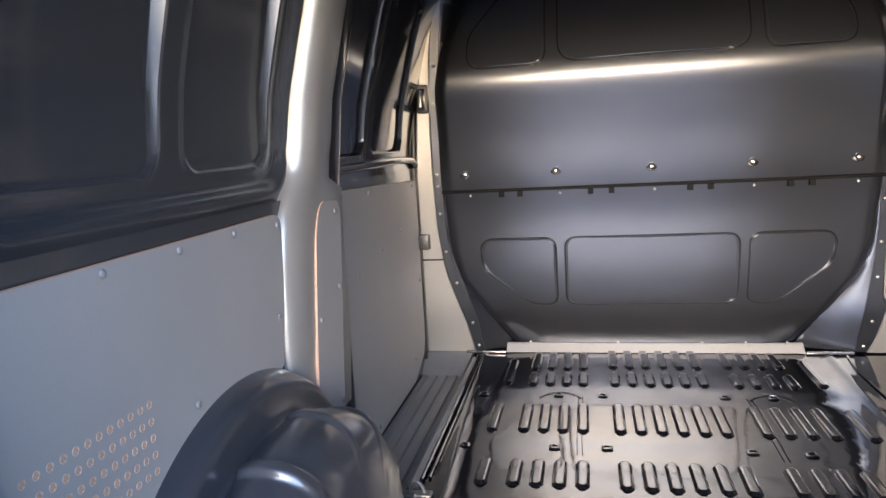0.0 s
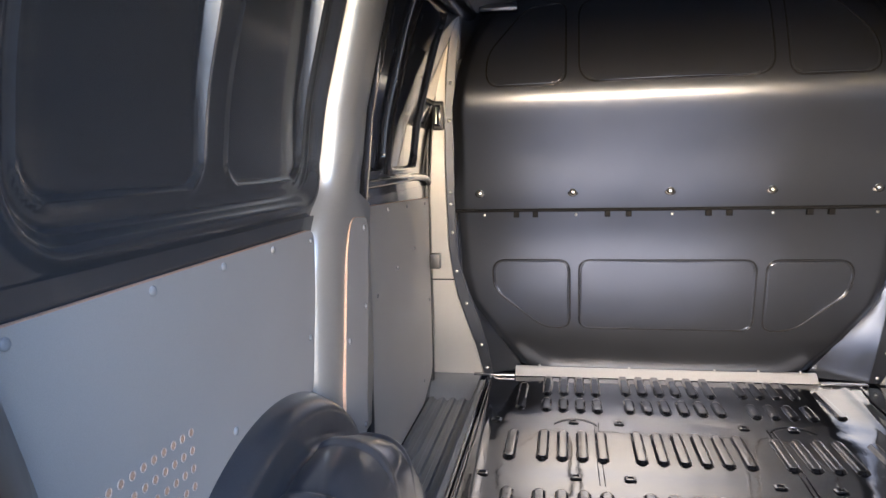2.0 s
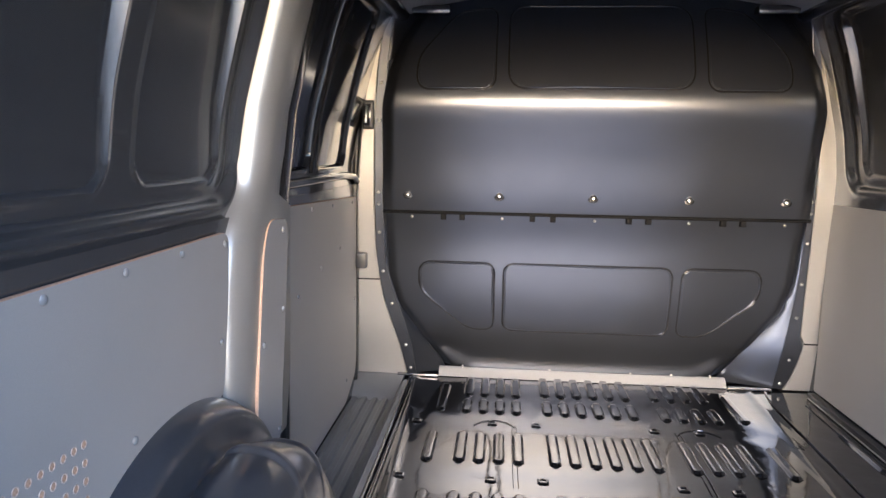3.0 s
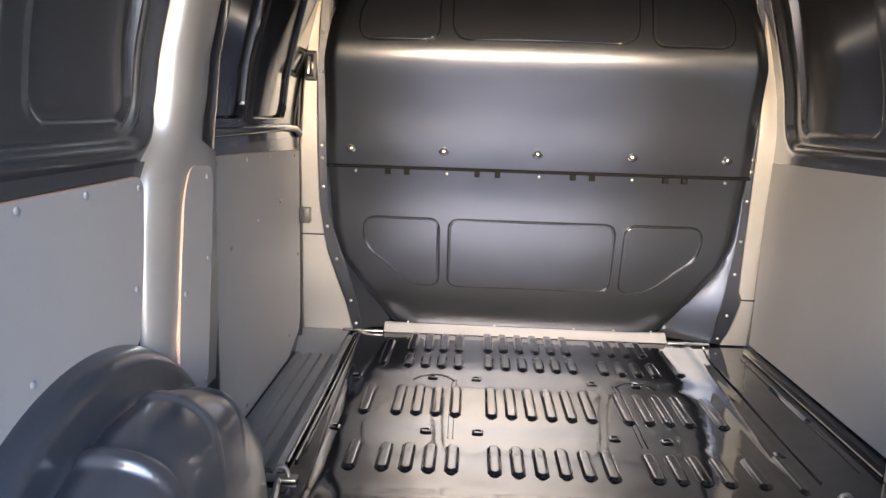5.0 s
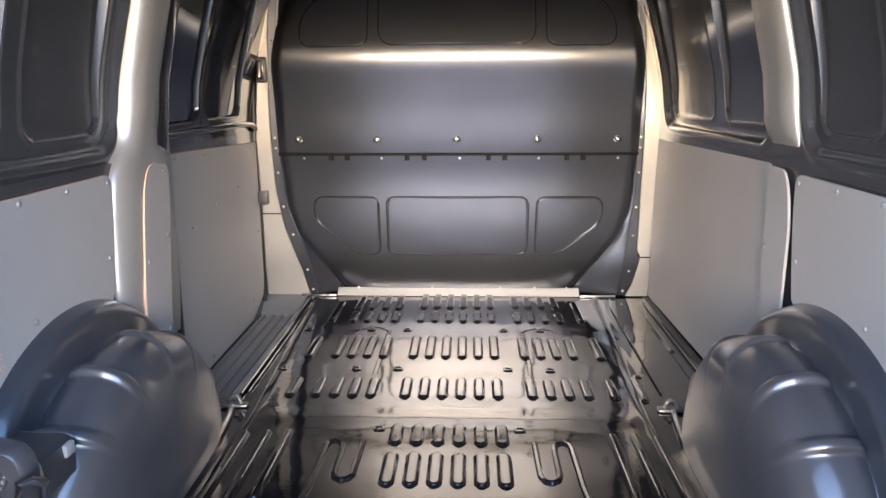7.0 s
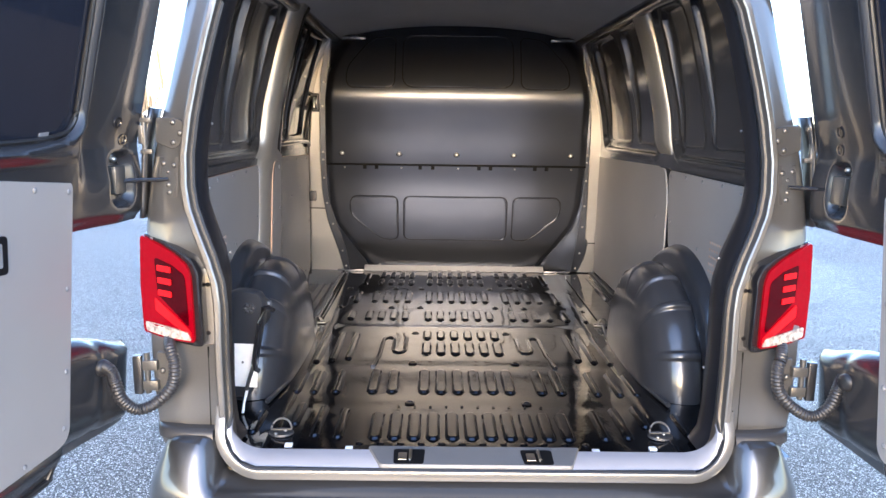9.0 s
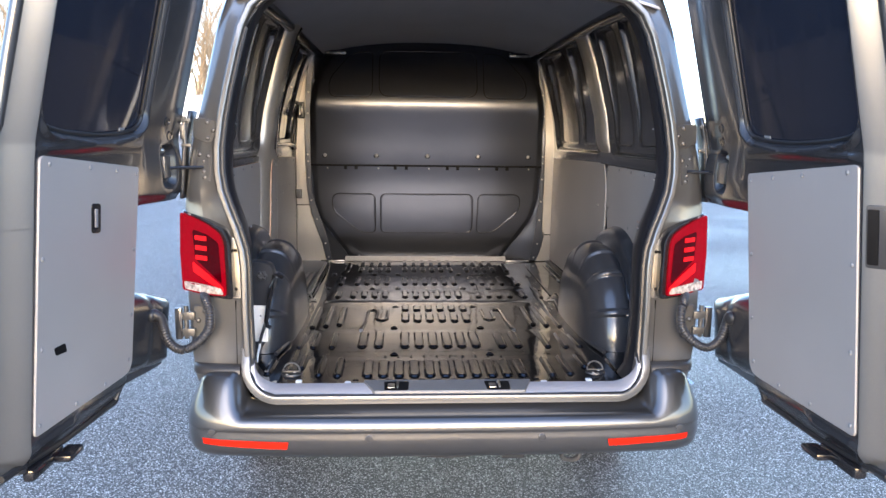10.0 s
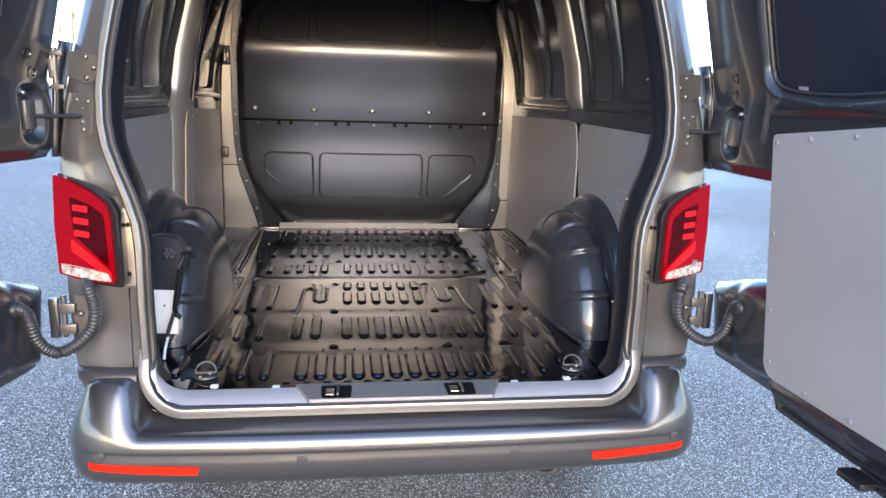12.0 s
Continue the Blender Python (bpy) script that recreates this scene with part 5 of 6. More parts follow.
# ---- rear doors ----
def build_rear_door(s, a0, b0, shift, hinge_in, label):
    origin = Vector((s * a0 * 0.93, 0.0, 0.0))
    door = thing("rear_door", label, "van door", origin, "rear doors of the van")

    def P(u, z, n):
        y = 0.09 - shift - u
        w = min(max((0.25 - u) / 0.26, 0.0), 1.0)
        n = n + hinge_in * w * w * (3 - 2 * w) + 0.14 * max(0.0, z - 1.42)
        return (s * (a0 - b0 * y - 0.09 * z - n), y, z)

    def dp(name, bm, mat, parent=None, lab="", smooth=True, angle=40):
        bmesh.ops.translate(bm, vec=-origin, verts=bm.verts[:])
        return part(name, bm, mat, parent or door, lab, smooth, angle)

    lo = -0.012 - shift * 0.8
    EZ = [0.606, 0.635, 0.86, 0.97, 1.10, 1.432, 1.462, 1.93]
    EU = [0.893, 0.893, 0.897, 0.866, 0.857, 0.852, 0.838, 0.826]

    def free(u0, z):
        """Depth of the inner skin from its rim: a broad slanted return, a groove and a flat hem."""
        end = np.interp(z, [0.6, 1.43, 1.93], [0.842, 0.836, 0.811])
        drop = np.clip((u0 - 0.790) / (end - 0.790), 0, 1)
        drop = 0.75 * drop + 0.25 * drop * drop * (3 - 2 * drop)
        return -0.054 * drop - 0.005 * np.exp(-((u0 - end - 0.003) / 0.003) ** 2)
    def skin(name, ua, ub, za, zb, nu, nz, n=-0.070):
        """An outer sheet behind the pressing; ub None: out to the free rim."""
        F, Z = np.meshgrid(np.linspace(0, 1, nu), np.linspace(za, zb, nz))
        U = ua + F * ((np.interp(Z, EZ, EU) if ub is None else ub) - ua)
        X = np.array([[P(u, z, n) for u, z in zip(ur, zr)] for ur, zr in zip(U, Z)])
        return solid(dp(name, sheet(X[:, :, 0], X[:, :, 1], X[:, :, 2]), BODY, lab="grey metallic outer door skin"), 0.010, 0)
    skin("outer_skin", lo - 0.004, None, 1.222, 1.93, 30, 60)
    skin("hinge_edge", lo - 0.055, lo + 0.004, 1.225, 1.52, 4, 10, -0.018 if s < 0 else -0.030)
    skin("lower_outer_skin", 0.272, None, 0.606, 1.222, 12, 40)
    skin("hinge_side_skin", lo - 0.008, 0.274, 0.640, 0.868, 12, 6)
    def pressing(name, U, Z, N, F, lab):
        """The pressed inner skin in a shaded tone, and its free rim's return in a lit tone."""
        X = np.array([[P(u, z, n) for u, z, n in zip(ur, zr, nr)] for ur, zr, nr in zip(U, Z, N)])
        cut = int((F[0] <= 0).sum())
        ob = dp(name, sheet(X[:, :cut, 0], X[:, :cut, 1], X[:, :cut, 2]), DOOR_SHADED, lab=lab, angle=60)
        dp("rim_return", sheet(X[:, cut - 1:, 0], X[:, cut - 1:, 1], X[:, cut - 1:, 2]), LIT_PAINT, lab="grey metallic return along the free edge, in a lit tone", angle=60)
        return ob

    # inner pressing, window half
    F, Z = np.meshgrid(np.concatenate([np.linspace(-1, 0, 150), np.linspace(0.02, 1, 50)]), np.linspace(1.225, 1.925, 100))
    U = np.where(F <= 0, 0.789 + F * (0.789 - lo - 0.006), 0.789 + F * (np.interp(Z, EZ, EU) - 0.791))
    N = np.full_like(U, -0.005)
    sag = 0.022 * np.sin(np.clip((U - 0.22) / 0.56, 0, 1) * math.pi) * step(1.62, 1.46, Z)
    sd = sd_rect(U, Z + sag, 0.262, 0.774, 1.462, 1.88, 0.055)
    N += -0.029 * step(0.012, -0.004, sd) + 0.011 * np.exp(-((sd - 0.022) / 0.008) ** 2) * step(0.785, 0.765, U)
    N += 0.012 * np.exp(-((Z - 1.408) / 0.011) ** 2) * step(0.24, 0.30, U) * step(0.80, 0.74, U)
    N -= 0.020 * step(0.26, 0.22, U) * step(1.30, 1.45, Z)
    N -= 0.030 * step(0.012, -0.010, sd_rect(U, Z, 0.035, 0.125, 1.275, 1.40, 0.03))
    N -= 0.012 * step(0.10, 0.0, U) + 0.018 * step(1.26, 1.225, Z) * step(0.36, 0.28, U)
    N += free(U, Z)
    inner = pressing("inner_frame", U, Z, N, F, "grey metallic inner door frame round the window")
    # inner pressing, lower half
    F, Z = np.meshgrid(np.concatenate([np.linspace(-1, 0, 100), np.linspace(0.02, 1, 50)]), np.linspace(0.625, 1.228, 70))
    U = np.where(F <= 0, 0.789 + F * (0.789 - 0.275), 0.789 + F * (np.interp(Z, EZ, EU) - 0.791))
    N = np.full_like(U, -0.005) - 0.018 * step(0.31, 0.275, U) - 0.022 * step(0.70, 0.63, Z) * step(0.80, 0.76, U) - 0.035 * step(0.675, 0.63, Z) * step(0.77, 0.80, U) * step(0.856, 0.836, U)
    N += free(U, Z)
    N += 0.012 * np.exp(-((Z - 0.685) / 0.012) ** 2) * step(0.55, 0.62, U) * step(0.80, 0.76, U)
    pressing("lower_frame", U, Z, N, F, "grey metallic lower door frame")
    # tongue under the tail light
    F, G = np.meshgrid(np.linspace(0, 1, 40), np.linspace(0, 1, 34))
    U = lo + 0.010 + F * (0.305 - lo - 0.010)
    top = 0.880 + 0.075 * step(-0.1, 1.0, F) + 0.012 * np.sin(math.pi * F)
    low = 0.655 + 0.022 * F
    Z = low + G * (top - low)
    rim = np.maximum(np.abs(2 * G - 1) ** 5, (1 - F) ** 9)
    N = -0.008 - 0.052 * np.minimum(rim, 1.0) - 0.006 * np.exp(-((F - 0.45) / 0.08) ** 2)
    X = np.array([[P(u, z, n) for u, z, n in zip(ur, zr, nr)] for ur, zr, nr in zip(U, Z, N)])
    solid(dp("lower_tongue", sheet(X[:, :, 0], X[:, :, 1], X[:, :, 2]), DOOR_SHADED, lab="dark rounded door shell below the tail light", angle=80), 0.003, 0)
    dp("conduit_socket", dome(P(0.155, 0.858, -0.006), (-s, -0.5, 0), 0.022, 0.014, 14), RUBBER)
    dp("edge_seal", tube([P(float(np.interp(z, [0.6, 1.43, 1.93], [0.845, 0.839, 0.814])), z, -0.061) for z in (0.64, 0.75, 0.86, 0.91, 0.97, 1.1, 1.25, 1.40, 1.435, 1.46, 1.5, 1.7, 1.92)], 0.0065, 8), RUBBER, lab="black door seal")
    hem = [0.612, 0.635, 0.75, 0.86, 0.915, 0.97, 1.035, 1.10, 1.25, 1.40, 1.432, 1.462, 1.6, 1.75, 1.92]
    dp("outer_hem", tube([P(float(np.interp(z, EZ, EU)) - 0.004, z, -0.066) for z in hem], 0.0135, 10), BODY, lab="rounded grey metallic hem of the outer skin")
    dp("notch_seal", tube([P(0.285, 1.225, -0.02), P(0.283, 1.1, -0.02), P(0.287, 0.98, -0.02), P(0.30, 0.90, -0.02), P(0.305, 0.70, -0.02), P(0.335, 0.635, -0.025), P(0.6, 0.63, -0.03), P(0.86, 0.65, -0.03)], 0.009, 8), RUBBER, lab="black door seal")
    dp("window_pane", plate(rounded([(0.258, 1.452), (0.258, 1.885), (0.777, 1.885), (0.777, 1.455), (0.66, 1.438), (0.50, 1.430), (0.36, 1.434)], [0.05, 0.05, 0.05, 0.05, 0.04, 0.04, 0.04]), P, -0.034, -0.026), GLASS, lab="dark tinted window glass")
    dp("window_trim", tube([P(u, z, -0.020) for u, z in rounded([(0.262, 1.90), (0.262, 1.462), (0.36, 1.444), (0.50, 1.438), (0.66, 1.446), (0.774, 1.465), (0.774, 1.90)], [0, 0.055, 0.03, 0.03, 0.03, 0.055, 0], 6)], 0.006, 8), RUBBER, lab="black window seal")
    dp("defrost_tab", plate([(0.345, 1.452), (0.375, 1.450), (0.375, 1.458), (0.345, 1.460)], P, -0.026, -0.0235), FASTENER)
    # lining
    panel = dp("lining_panel", plate(rounded([(0.285, 0.745), (0.30, 0.722), (0.33, 0.715), (0.782, 0.715), (0.778, 1.385), (0.765, 1.392), (0.290, 1.345), (0.285, 1.335)], 0.018), P, -0.008, 0.0, 0.0015), PLY, lab="grey laminated plywood door lining")
    for u, z in ((0.302, 1.325), (0.42, 1.340), (0.56, 1.355), (0.74, 1.372), (0.762, 1.15), (0.762, 0.93), (0.765, 0.74), (0.60, 0.732), (0.45, 0.732), (0.31, 0.76), (0.303, 0.90), (0.303, 1.10)):
        x, y, z = P(u, z, 0.0)
        dp("fastener", dome((x, y, z), (-s, 0, 0), 0.0068, 0.0035, 10), FASTENER, panel)
    # plugs and check-strap box near the hinges
    for u, z, r in ((0.105 - 0.02 * (s > 0), 1.481, 0.014), (0.078, 1.437, 0.014)):
        n = -0.026
        rings = [[P(u + q * math.cos(a), z + q * math.sin(a), n + d) for a in [2 * math.pi * k / 16 for k in range(16)]] for q, d in ((r, -0.004), (r, 0.004), (r * 0.75, 0.004), (r * 0.7, 0.001), (r * 0.3, 0.002))]
        dp("plug", loft(rings), GLOSS_BLACK, inner)
    bx = bmesh.new()
    lo, hi = P(0.045, 1.300, -0.060), P(0.105, 1.372, -0.020)
    put_box(bx, [min(a, b) for a, b in zip(lo, hi)], [max(a, b) for a, b in zip(lo, hi)], 0.006)
    dp("check_box", bx, HINGE_PAINT, inner)
    for z in (1.285, 1.388):
        dp("check_bolt", dome(P(0.075, z, -0.05), (-s, 0, 0), 0.009, 0.012, 8), STEEL, inner)
    # latch at the foot
    bx = bmesh.new()
    lo, hi = P(0.62, 0.60, -0.045), P(0.78, 0.632, -0.005)
    put_box(bx, [min(a, b) for a, b in zip(lo, hi)], [max(a, b) for a, b in zip(lo, hi)], 0.01)
    dp("foot_latch", bx, GLOSS_BLACK, lab="black lower door latch")
    bx = bmesh.new()
    lo, hi = P(0.60, 0.603, -0.02), P(0.68, 0.622, 0.030)
    put_box(bx, [min(a, b) for a, b in zip(lo, hi)], [max(a, b) for a, b in zip(lo, hi)], 0.008)
    dp("latch_finger", bx, GLOSS_BLACK)
    return door, P, dp, panel


def build_rear_doors():
    door, P, dp, panel = build_rear_door(-1, 1.045, 0.09, 0.0, 0.03, "open rear door with dark window and grey plywood lining, pull slot and release hole")
    dp("pull_slot", plate(rounded([(0.502, 1.178), (0.548, 1.182), (0.552, 1.262), (0.506, 1.258)], 0.012), P, 0.0002, 0.0022, 0.0008), GLOSS_BLACK, panel, "black pull slot")
    dp("pull_bar", plate(rounded([(0.522, 1.195), (0.534, 1.196), (0.537, 1.246), (0.525, 1.245)], 0.004), P, 0.002, 0.005, 0.001), FASTENER, panel)
    dp("release_hole", plate(rounded([(0.652, 0.893), (0.700, 0.896), (0.710, 0.918), (0.662, 0.918)], 0.006), P, 0.0002, 0.0012), DARK, panel, "dark release hole")
    door, P, dp, panel = build_rear_door(1, 0.995, 0.05, 0.05, -0.005, "open rear door with dark window, grey plywood lining and edge grip")
    def grip(u, z, n):
        return P(u, z, n + 0.006 - 0.054 * min(max((u - 0.792) / 0.043, 0.0), 1.0))
    dp("grip_frame", plate(rounded([(0.796, 1.150), (0.796, 1.300), (0.836, 1.300), (0.836, 1.150)], 0.006), grip, -0.03, -0.008, 0.002), PLASTIC, lab="surround of the grip on the door edge")
    dp("grip_recess", plate(rounded([(0.799, 1.158), (0.799, 1.290), (0.814, 1.290), (0.814, 1.158)], 0.004), grip, -0.02, -0.006, 0.001), DARK, lab="dark grip recess")
    dp("grip_bar", plate(rounded([(0.815, 1.158), (0.815, 1.290), (0.831, 1.290), (0.831, 1.158)], 0.004), grip, -0.02, -0.002, 0.002), PLASTIC, lab="black grip bar")


build_rear_doors()


# ---- sliding door ----
def build_sliding_door():
    door = thing("sliding_door", "closed sliding side door with dark window and grey plywood lining", "van door", (-0.92, 2.0, 0.5))
    o = Vector((-0.92, 2.0, 0.5))

    def dp(name, bm, mat, lab="", angle=40, parent=None):
        bmesh.ops.translate(bm, vec=-o, verts=bm.verts[:])
        return part(name, bm, mat, parent or door, lab, True, angle)
    bm = wall_sheet(-1, 1.435, 2.515, 1.30, 2.0, [(1.50, 1.84, 1.415, 1.93, 0.018), (1.92, 2.30, 1.415, 1.93, 0.018)])
    bmesh.ops.translate(bm, vec=(-0.028, 0, 0), verts=bm.verts[:])
    dp("inner_frame", bm, GLOSS_BLACK, "glossy black inner door frame", 60)
    for a, b in ((1.505, 1.835), (1.925, 2.295)):
        zs = [1.42, 1.55, 1.70, 1.82, 1.925]
        rings = []
        for z in zs:
            x = float(wall_x(np.array(z))) + 0.028 + 0.0125
            rings.append([(-x, a, z), (-x, b, z), (-x - 0.004, b, z), (-x - 0.004, a, z)])
        dp("window_pane", loft(rings), GLASS, "dark glossy window glass")
    dp("window_bar", tube([(-0.905, 1.875, 1.40), (-0.884, 1.885, 1.55), (-0.848, 1.90, 1.70), (-0.815, 1.912, 1.82), (-0.77, 1.925, 1.95)], 0.016, 10), GLOSS_BLACK, "glossy black window bar")
    dp("window_ledge", tube([(-0.897, 1.44, 1.375), (-0.895, 2.28, 1.378), (-0.888, 2.42, 1.372), (-0.885, 2.48, 1.35)], 0.014, 10), GLOSS_BLACK)
    dp("lower_frame", box((-0.93, 1.45, 0.50), (-0.893, 2.50, 1.34)), PAINT_IN)

    def place(a, b, t):
        return (-0.893 + t, a, b)
    panel = dp("lining_panel", plate(rounded([(1.445, 1.325), (2.478, 1.292), (2.475, 0.66), (2.455, 0.60), (2.29, 0.535), (1.445, 0.525)], [0.01, 0.01, 0.04, 0.04, 0.03, 0.01]), place, 0.0, 0.008, 0.0012, 1), (PLY, PLY_EDGE), "grey plywood lining on the sliding door")
    for y, z in ((1.60, 1.30), (1.85, 1.293), (2.10, 1.285), (2.40, 1.275), (1.70, 1.06), (1.95, 1.10), (2.2, 1.13), (2.30, 0.62), (1.80, 0.56), (2.44, 0.9)):
        dp("fastener", dome((-0.885, y, z), (1, 0, 0), 0.007, 0.004, 10), FASTENER, parent=panel)
    dp("outer_skin", box((-0.958, 1.42, 0.42), (-0.935, 2.56, 1.35), 0.006), BODY)
    dp("guide", box((-0.885, 2.462, 1.015), (-0.845, 2.505, 1.075), 0.006), PLASTIC, "black door guide block")


build_sliding_door()


def build_grab():
    g = vp("grab_handle", box((-0.862, 2.468, 1.545), (-0.815, 2.498, 1.655), 0.010, 3), PLASTIC, label="black latch housing on the pillar")
    sub("handle_recess", box((-0.852, 2.464, 1.56), (-0.828, 2.470, 1.64), 0.003), GLOSS_BLACK, g)
    sub("handle_bar", tube([(-0.845, 2.455, 1.57), (-0.843, 2.452, 1.60), (-0.840, 2.455, 1.63)], 0.006, 8), STEEL, g)
    vp("pillar_cover", box((-0.868, 2.480, 1.40), (-0.82, 2.499, 1.53), 0.012, 3), PLASTIC, label="painted pillar cover")


build_grab()


# ---- the yard around ----
def ground_z(y):
    return 0.024 * min(max(y - 4, 0), 80)


def build_tree(seed, height, at, group, label):
    """A bare tree: tapered trunk, limbs and many fine twigs."""
    rnd = random.Random(seed)
    trunk, twigs = bmesh.new(), bmesh.new()

    def grow(bm, p, d, length, r, depth):
        pts, rr = [p], [r]
        q = p
        for k in range(3):
            d = (d + Vector((rnd.uniform(-0.18, 0.18), rnd.uniform(-0.18, 0.18), rnd.uniform(-0.02, 0.12)))).normalized()
            q = q + d * length / 3
            pts.append(q)
            rr.append(r * (1 - 0.17 * (k + 1)))
        put_tube(bm, pts, rr, 5 if depth < 2 else 3, False)
        if depth >= 5:
            return
        for k in range(4 if depth < 3 else 3):
            base = pts[rnd.choice((1, 2, 3))] if k else pts[3]
            side = Vector((rnd.uniform(-1, 1), rnd.uniform(-1, 1), rnd.uniform(0.1, 0.9))).normalized()
            nd = (d * 0.7 + side * 0.75).normalized()
            grow(trunk if depth < 1 else twigs, base, nd, length * rnd.uniform(0.55, 0.78), rr[3] * rnd.uniform(0.68, 0.85), depth + 1)
    grow(trunk, Vector((0, 0, 0)), Vector((0, 0, 1)), height * 0.42, height * 0.015, 0)
    t = thing("bare_tree", label, "tree", at, group)
    part("trunk", trunk, BARK, t)
    part("crown", twigs, BARK, t, "bare brown twigs")
    return t


def build_trees():
    kinds = [build_tree(k, 13 + 2 * k, (-34 + 9 * k, 62 + 3 * k, ground_z(62)), "bare trees behind the yard", "tall bare winter tree with golden-brown twigs") for k in range(3)]
    rnd = random.Random(5)
    for k in range(60):
        near = -35.5 if k % 2 else -17.2
        x = near + rnd.uniform(-5.5, 5.5) * (1.0 if k % 2 else 0.8)
        y = 56 + rnd.uniform(0, 18)
        sc = rnd.uniform(0.85, 1.2)
        copy_thing(kinds[k % 3], pose(x, y, ground_z(y) - 0.05, 0, 0, rnd.uniform(0, 360)) @ Matrix.Scale(sc, 4))
    # undergrowth below the trees
    bm = bmesh.new()
    for k in range(1500):
        x, y = rnd.uniform(-52, -4), rnd.uniform(60, 76)
        z = ground_z(y)
        top = Vector((x + rnd.uniform(-0.8, 0.8), y + rnd.uniform(-0.5, 0.5), z + rnd.uniform(1.2, 4.5)))
        put_tube(bm, [Vector((x, y, z)), (Vector((x, y, z)) + top) / 2 + Vector((rnd.uniform(-0.2, 0.2), 0, 0)), top], [0.05, 0.04, 0.015], 3, False)
    tagged(part("undergrowth", bm, BARK), "tangle of bare brown stems under the trees", "undergrowth", kind="stuff")


build_trees()


def build_hedge():
    rnd = random.Random(9)
    bm = bmesh.new()
    for k in range(2600):
        x = rnd.uniform(45.5, 51.5)
        y = 74 + rnd.uniform(-1.2, 1.2)
        h = 3.3 + 0.7 * math.sin(x * 0.9) + 0.4 * math.sin(x * 2.3)
        z = ground_z(74) + rnd.uniform(0, 1) ** 0.7 * h
        s = rnd.uniform(0.12, 0.3)
        a, b = rnd.uniform(0, 6.28), rnd.uniform(-0.8, 0.8)
        d1 = Vector((math.cos(a), math.sin(a), b)).normalized() * s
        d2 = d1.orthogonal().normalized() * s * 0.6
        c = Vector((x, y, z))
        bm.faces.new([bm.verts.new(c - d1), bm.verts.new(c - d2), bm.verts.new(c + d1), bm.verts.new(c + d2)])
    tagged(part("hedge", bm, HEDGE, smooth=False), "olive-green hedge along the yard's edge", "hedge", kind="stuff")


build_hedge()


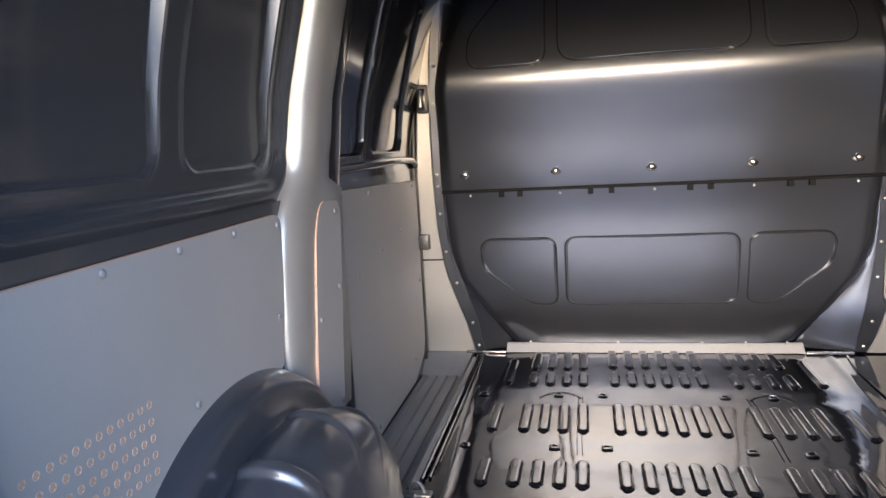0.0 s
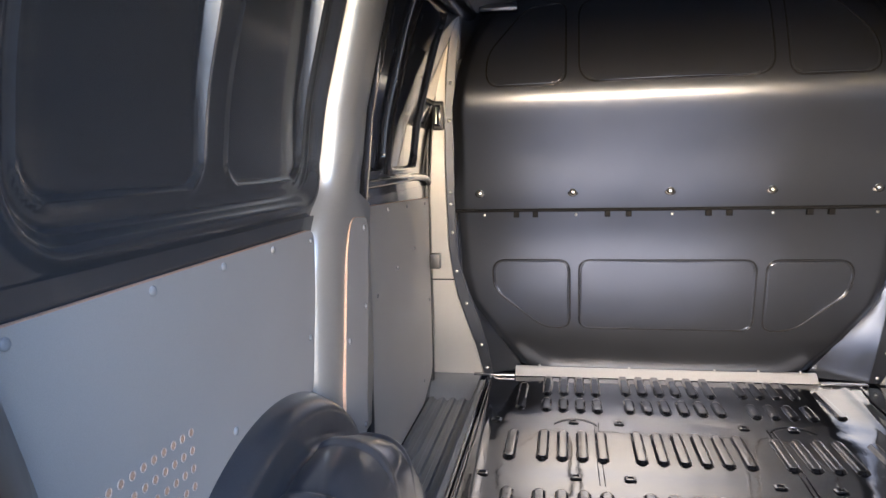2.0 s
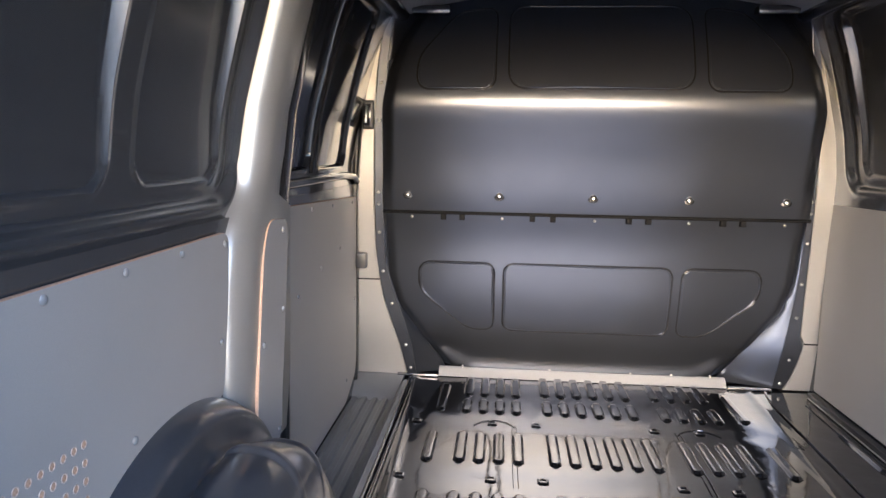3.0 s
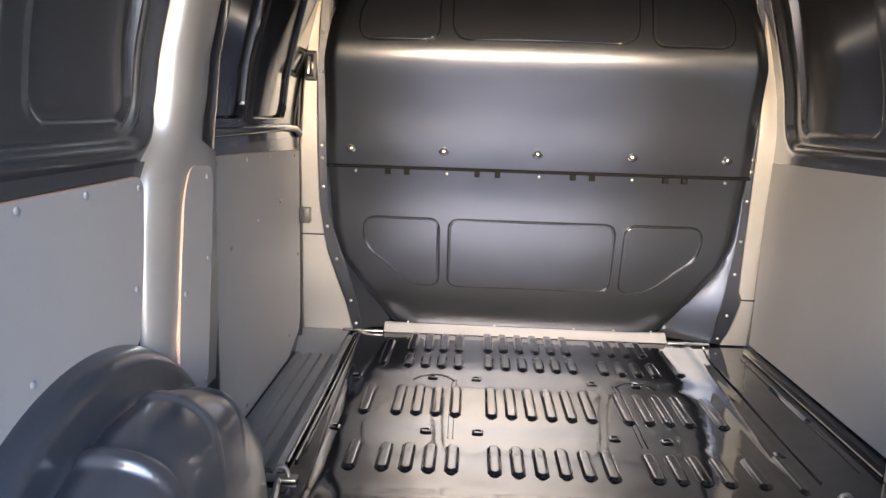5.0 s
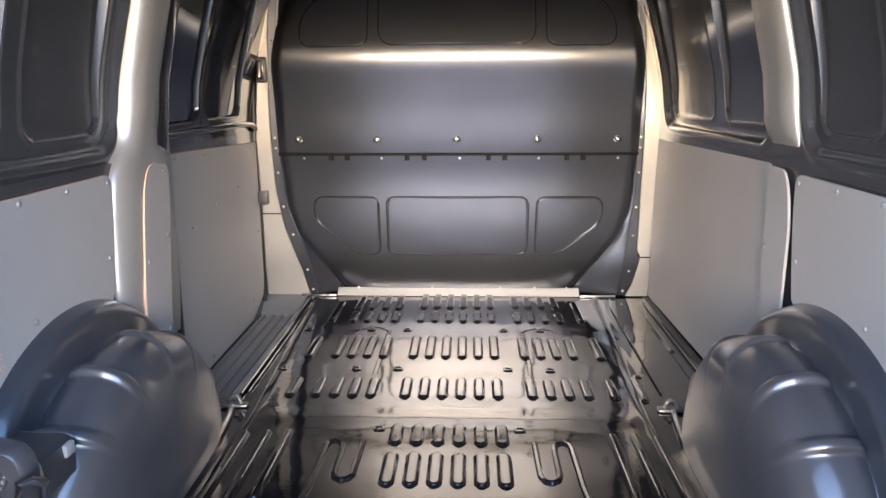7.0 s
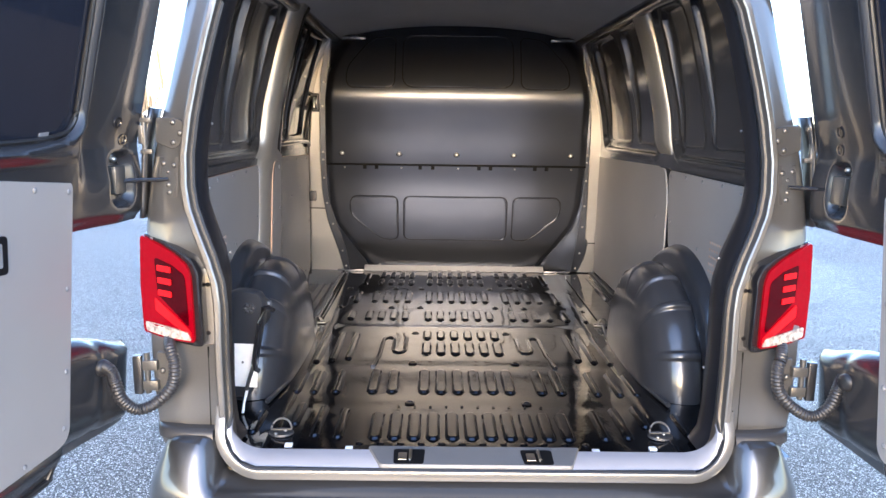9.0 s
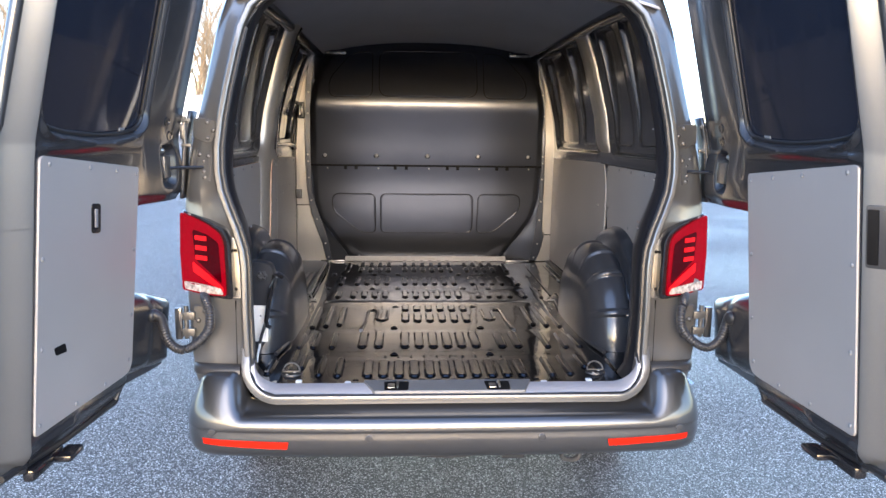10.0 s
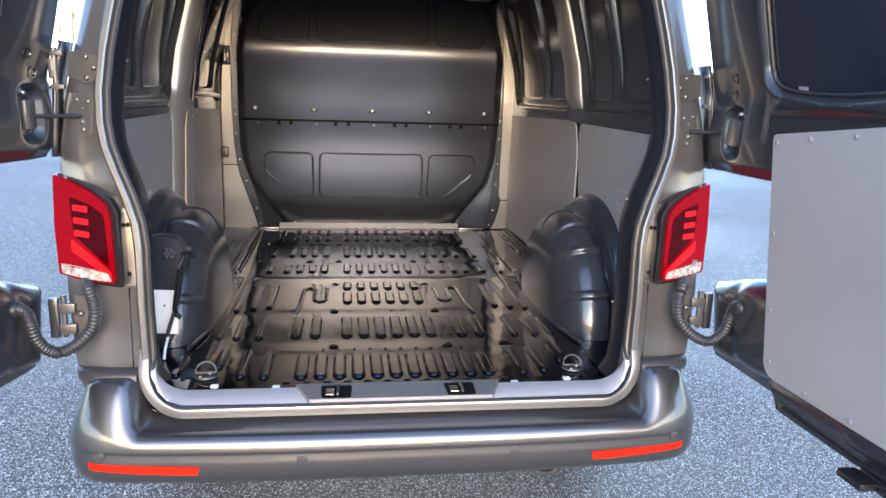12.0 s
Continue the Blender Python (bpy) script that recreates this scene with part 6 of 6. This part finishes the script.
def build_vehicle(name, label, at, turn, paint, L=5.0, W=1.9, H=1.95, nose=1.1, group=""):
    """A parked van: body, glass, wheels and lamps. It stands with its nose along its own +y."""
    t = thing(name, label, "van", at, group)
    t.rotation_euler = (0, 0, radians(turn))
    side = [(-L / 2, 0.35), (-L / 2 - 0.02, 0.7), (-L / 2, 1.1), (-L / 2 + 0.12, H - 0.08), (-L / 2 + 0.25, H), (L / 2 - nose - 0.55, H), (L / 2 - nose - 0.3, H - 0.05), (L / 2 - nose + 0.35, 1.15), (L / 2 - 0.12, 0.98), (L / 2, 0.75), (L / 2, 0.4), (L / 2 - 0.1, 0.3), (-L / 2 + 0.1, 0.3)]
    rings = []
    for x, k in ((-W / 2, 0.0), (-W / 2 + 0.02, 0.5), (-W / 2 + 0.12, 1.0), (W / 2 - 0.12, 1.0), (W / 2 - 0.02, 0.5), (W / 2, 0.0)):
        rings.append([(x, y * (0.985 + 0.015 * k), z if z < 1.15 else 1.15 + (z - 1.15) * (0.94 + 0.06 * k)) for y, z in side])
    part("body", loft(rings), paint, t, angle=30)
    for s in (-1, 1):
        def place(a, b, d):
            return (s * (W / 2 - 0.012 + d), a, b)
        y1 = L / 2 - nose - 0.25
        part("window", plate(rounded([(y1 + 0.42, 1.16), (y1 + 0.02, H - 0.22), (y1 - 0.75, H - 0.22), (y1 - 0.75, 1.16)], 0.06), place, -0.02, 0.012), GLASS, t)
        for y in (-L / 2 + 0.95, L / 2 - 0.9):
            tyre = part("wheel", loft([[(s * x, y + r * math.cos(2 * math.pi * k / 24), 0.33 + r * math.sin(2 * math.pi * k / 24)) for k in range(24)] for x, r in ((W / 2 - 0.22, 0.3), (W / 2 - 0.2, 0.33), (W / 2 - 0.01, 0.33), (W / 2 + 0.01, 0.3))]), TYRE, t)
            part("rim", loft([[(s * x, y + r * math.cos(2 * math.pi * k / 20), 0.33 + r * math.sin(2 * math.pi * k / 20)) for k in range(20)] for x, r in ((W / 2, 0.22), (W / 2 + 0.02, 0.21), (W / 2 + 0.01, 0.06))]), STEEL, tyre)

        def rear(a, b, d):
            return (s * a, -L / 2 - 0.012 - d, b)
        part("tail_lamp", plate(rounded([(W / 2 - 0.19, 0.92), (W / 2 - 0.03, 0.92), (W / 2 - 0.03, 1.30), (W / 2 - 0.15, 1.24)], 0.03), rear, -0.02, 0.015, 0.004), RED, t)
        part("rear_reflector", plate(rounded([(W / 2 - 0.40, 0.50), (W / 2 - 0.06, 0.50), (W / 2 - 0.06, 0.55), (W / 2 - 0.40, 0.55)], 0.01), rear, -0.02, 0.03, 0.004), ORANGE, t)

        def front(a, b, d):
            return (s * a, L / 2 - 0.03 + d, b)
        part("head_lamp", plate(rounded([(0.45, 0.72), (W / 2 - 0.08, 0.74), (W / 2 - 0.06, 0.90), (0.5, 0.86)], 0.03), front, -0.05, 0.02, 0.004), CLEAR, t)
    part("bumper", box((-W / 2 + 0.02, -L / 2 - 0.06, 0.36), (W / 2 - 0.02, -L / 2 + 0.1, 0.62), 0.04), PLASTIC, t)
    part("windscreen", plate(rounded([(-W / 2 + 0.22, 1.18), (W / 2 - 0.22, 1.18), (W / 2 - 0.28, H - 0.2), (-W / 2 + 0.28, H - 0.2)], 0.06), lambda a, b, d: (a, L / 2 - nose + 0.36 - (b - 1.15) * 0.81 + d, b), -0.02, 0.02), GLASS, t)
    return t


def build_vehicles():
    for at, turn, paint, name, lab, kw in (
            ((-24.5, 41, 0), 96, WHITE_PAINT, "parked_van", "large white van parked at the yard's edge", dict(L=7.5, W=2.1, H=3.0)),
            ((-14.5, 43, 0), 92, WHITE_PAINT, "parked_van", "large white van parked at the yard's edge", dict(L=7.0, W=2.1, H=2.7)),
            ((35.6, 50, 0), 100, SILVER_PAINT, "parked_van", "silver van parked on the yard", dict(L=4.9)),
            ((43.8, 66, 0), 95, WHITE_PAINT, "parked_van", "white van parked on the yard", dict(L=5.2)),
            ((20.3, 25.4, 0), -38, SILVER_PAINT, "parked_van", "silver van with red tail lamps, rear towards us", dict(L=5.2, W=2.05, H=2.6))):
        build_vehicle(name, lab, (at[0], at[1], ground_z(at[1])), turn, paint, group="vans parked on the yard", **kw)


build_vehicles()
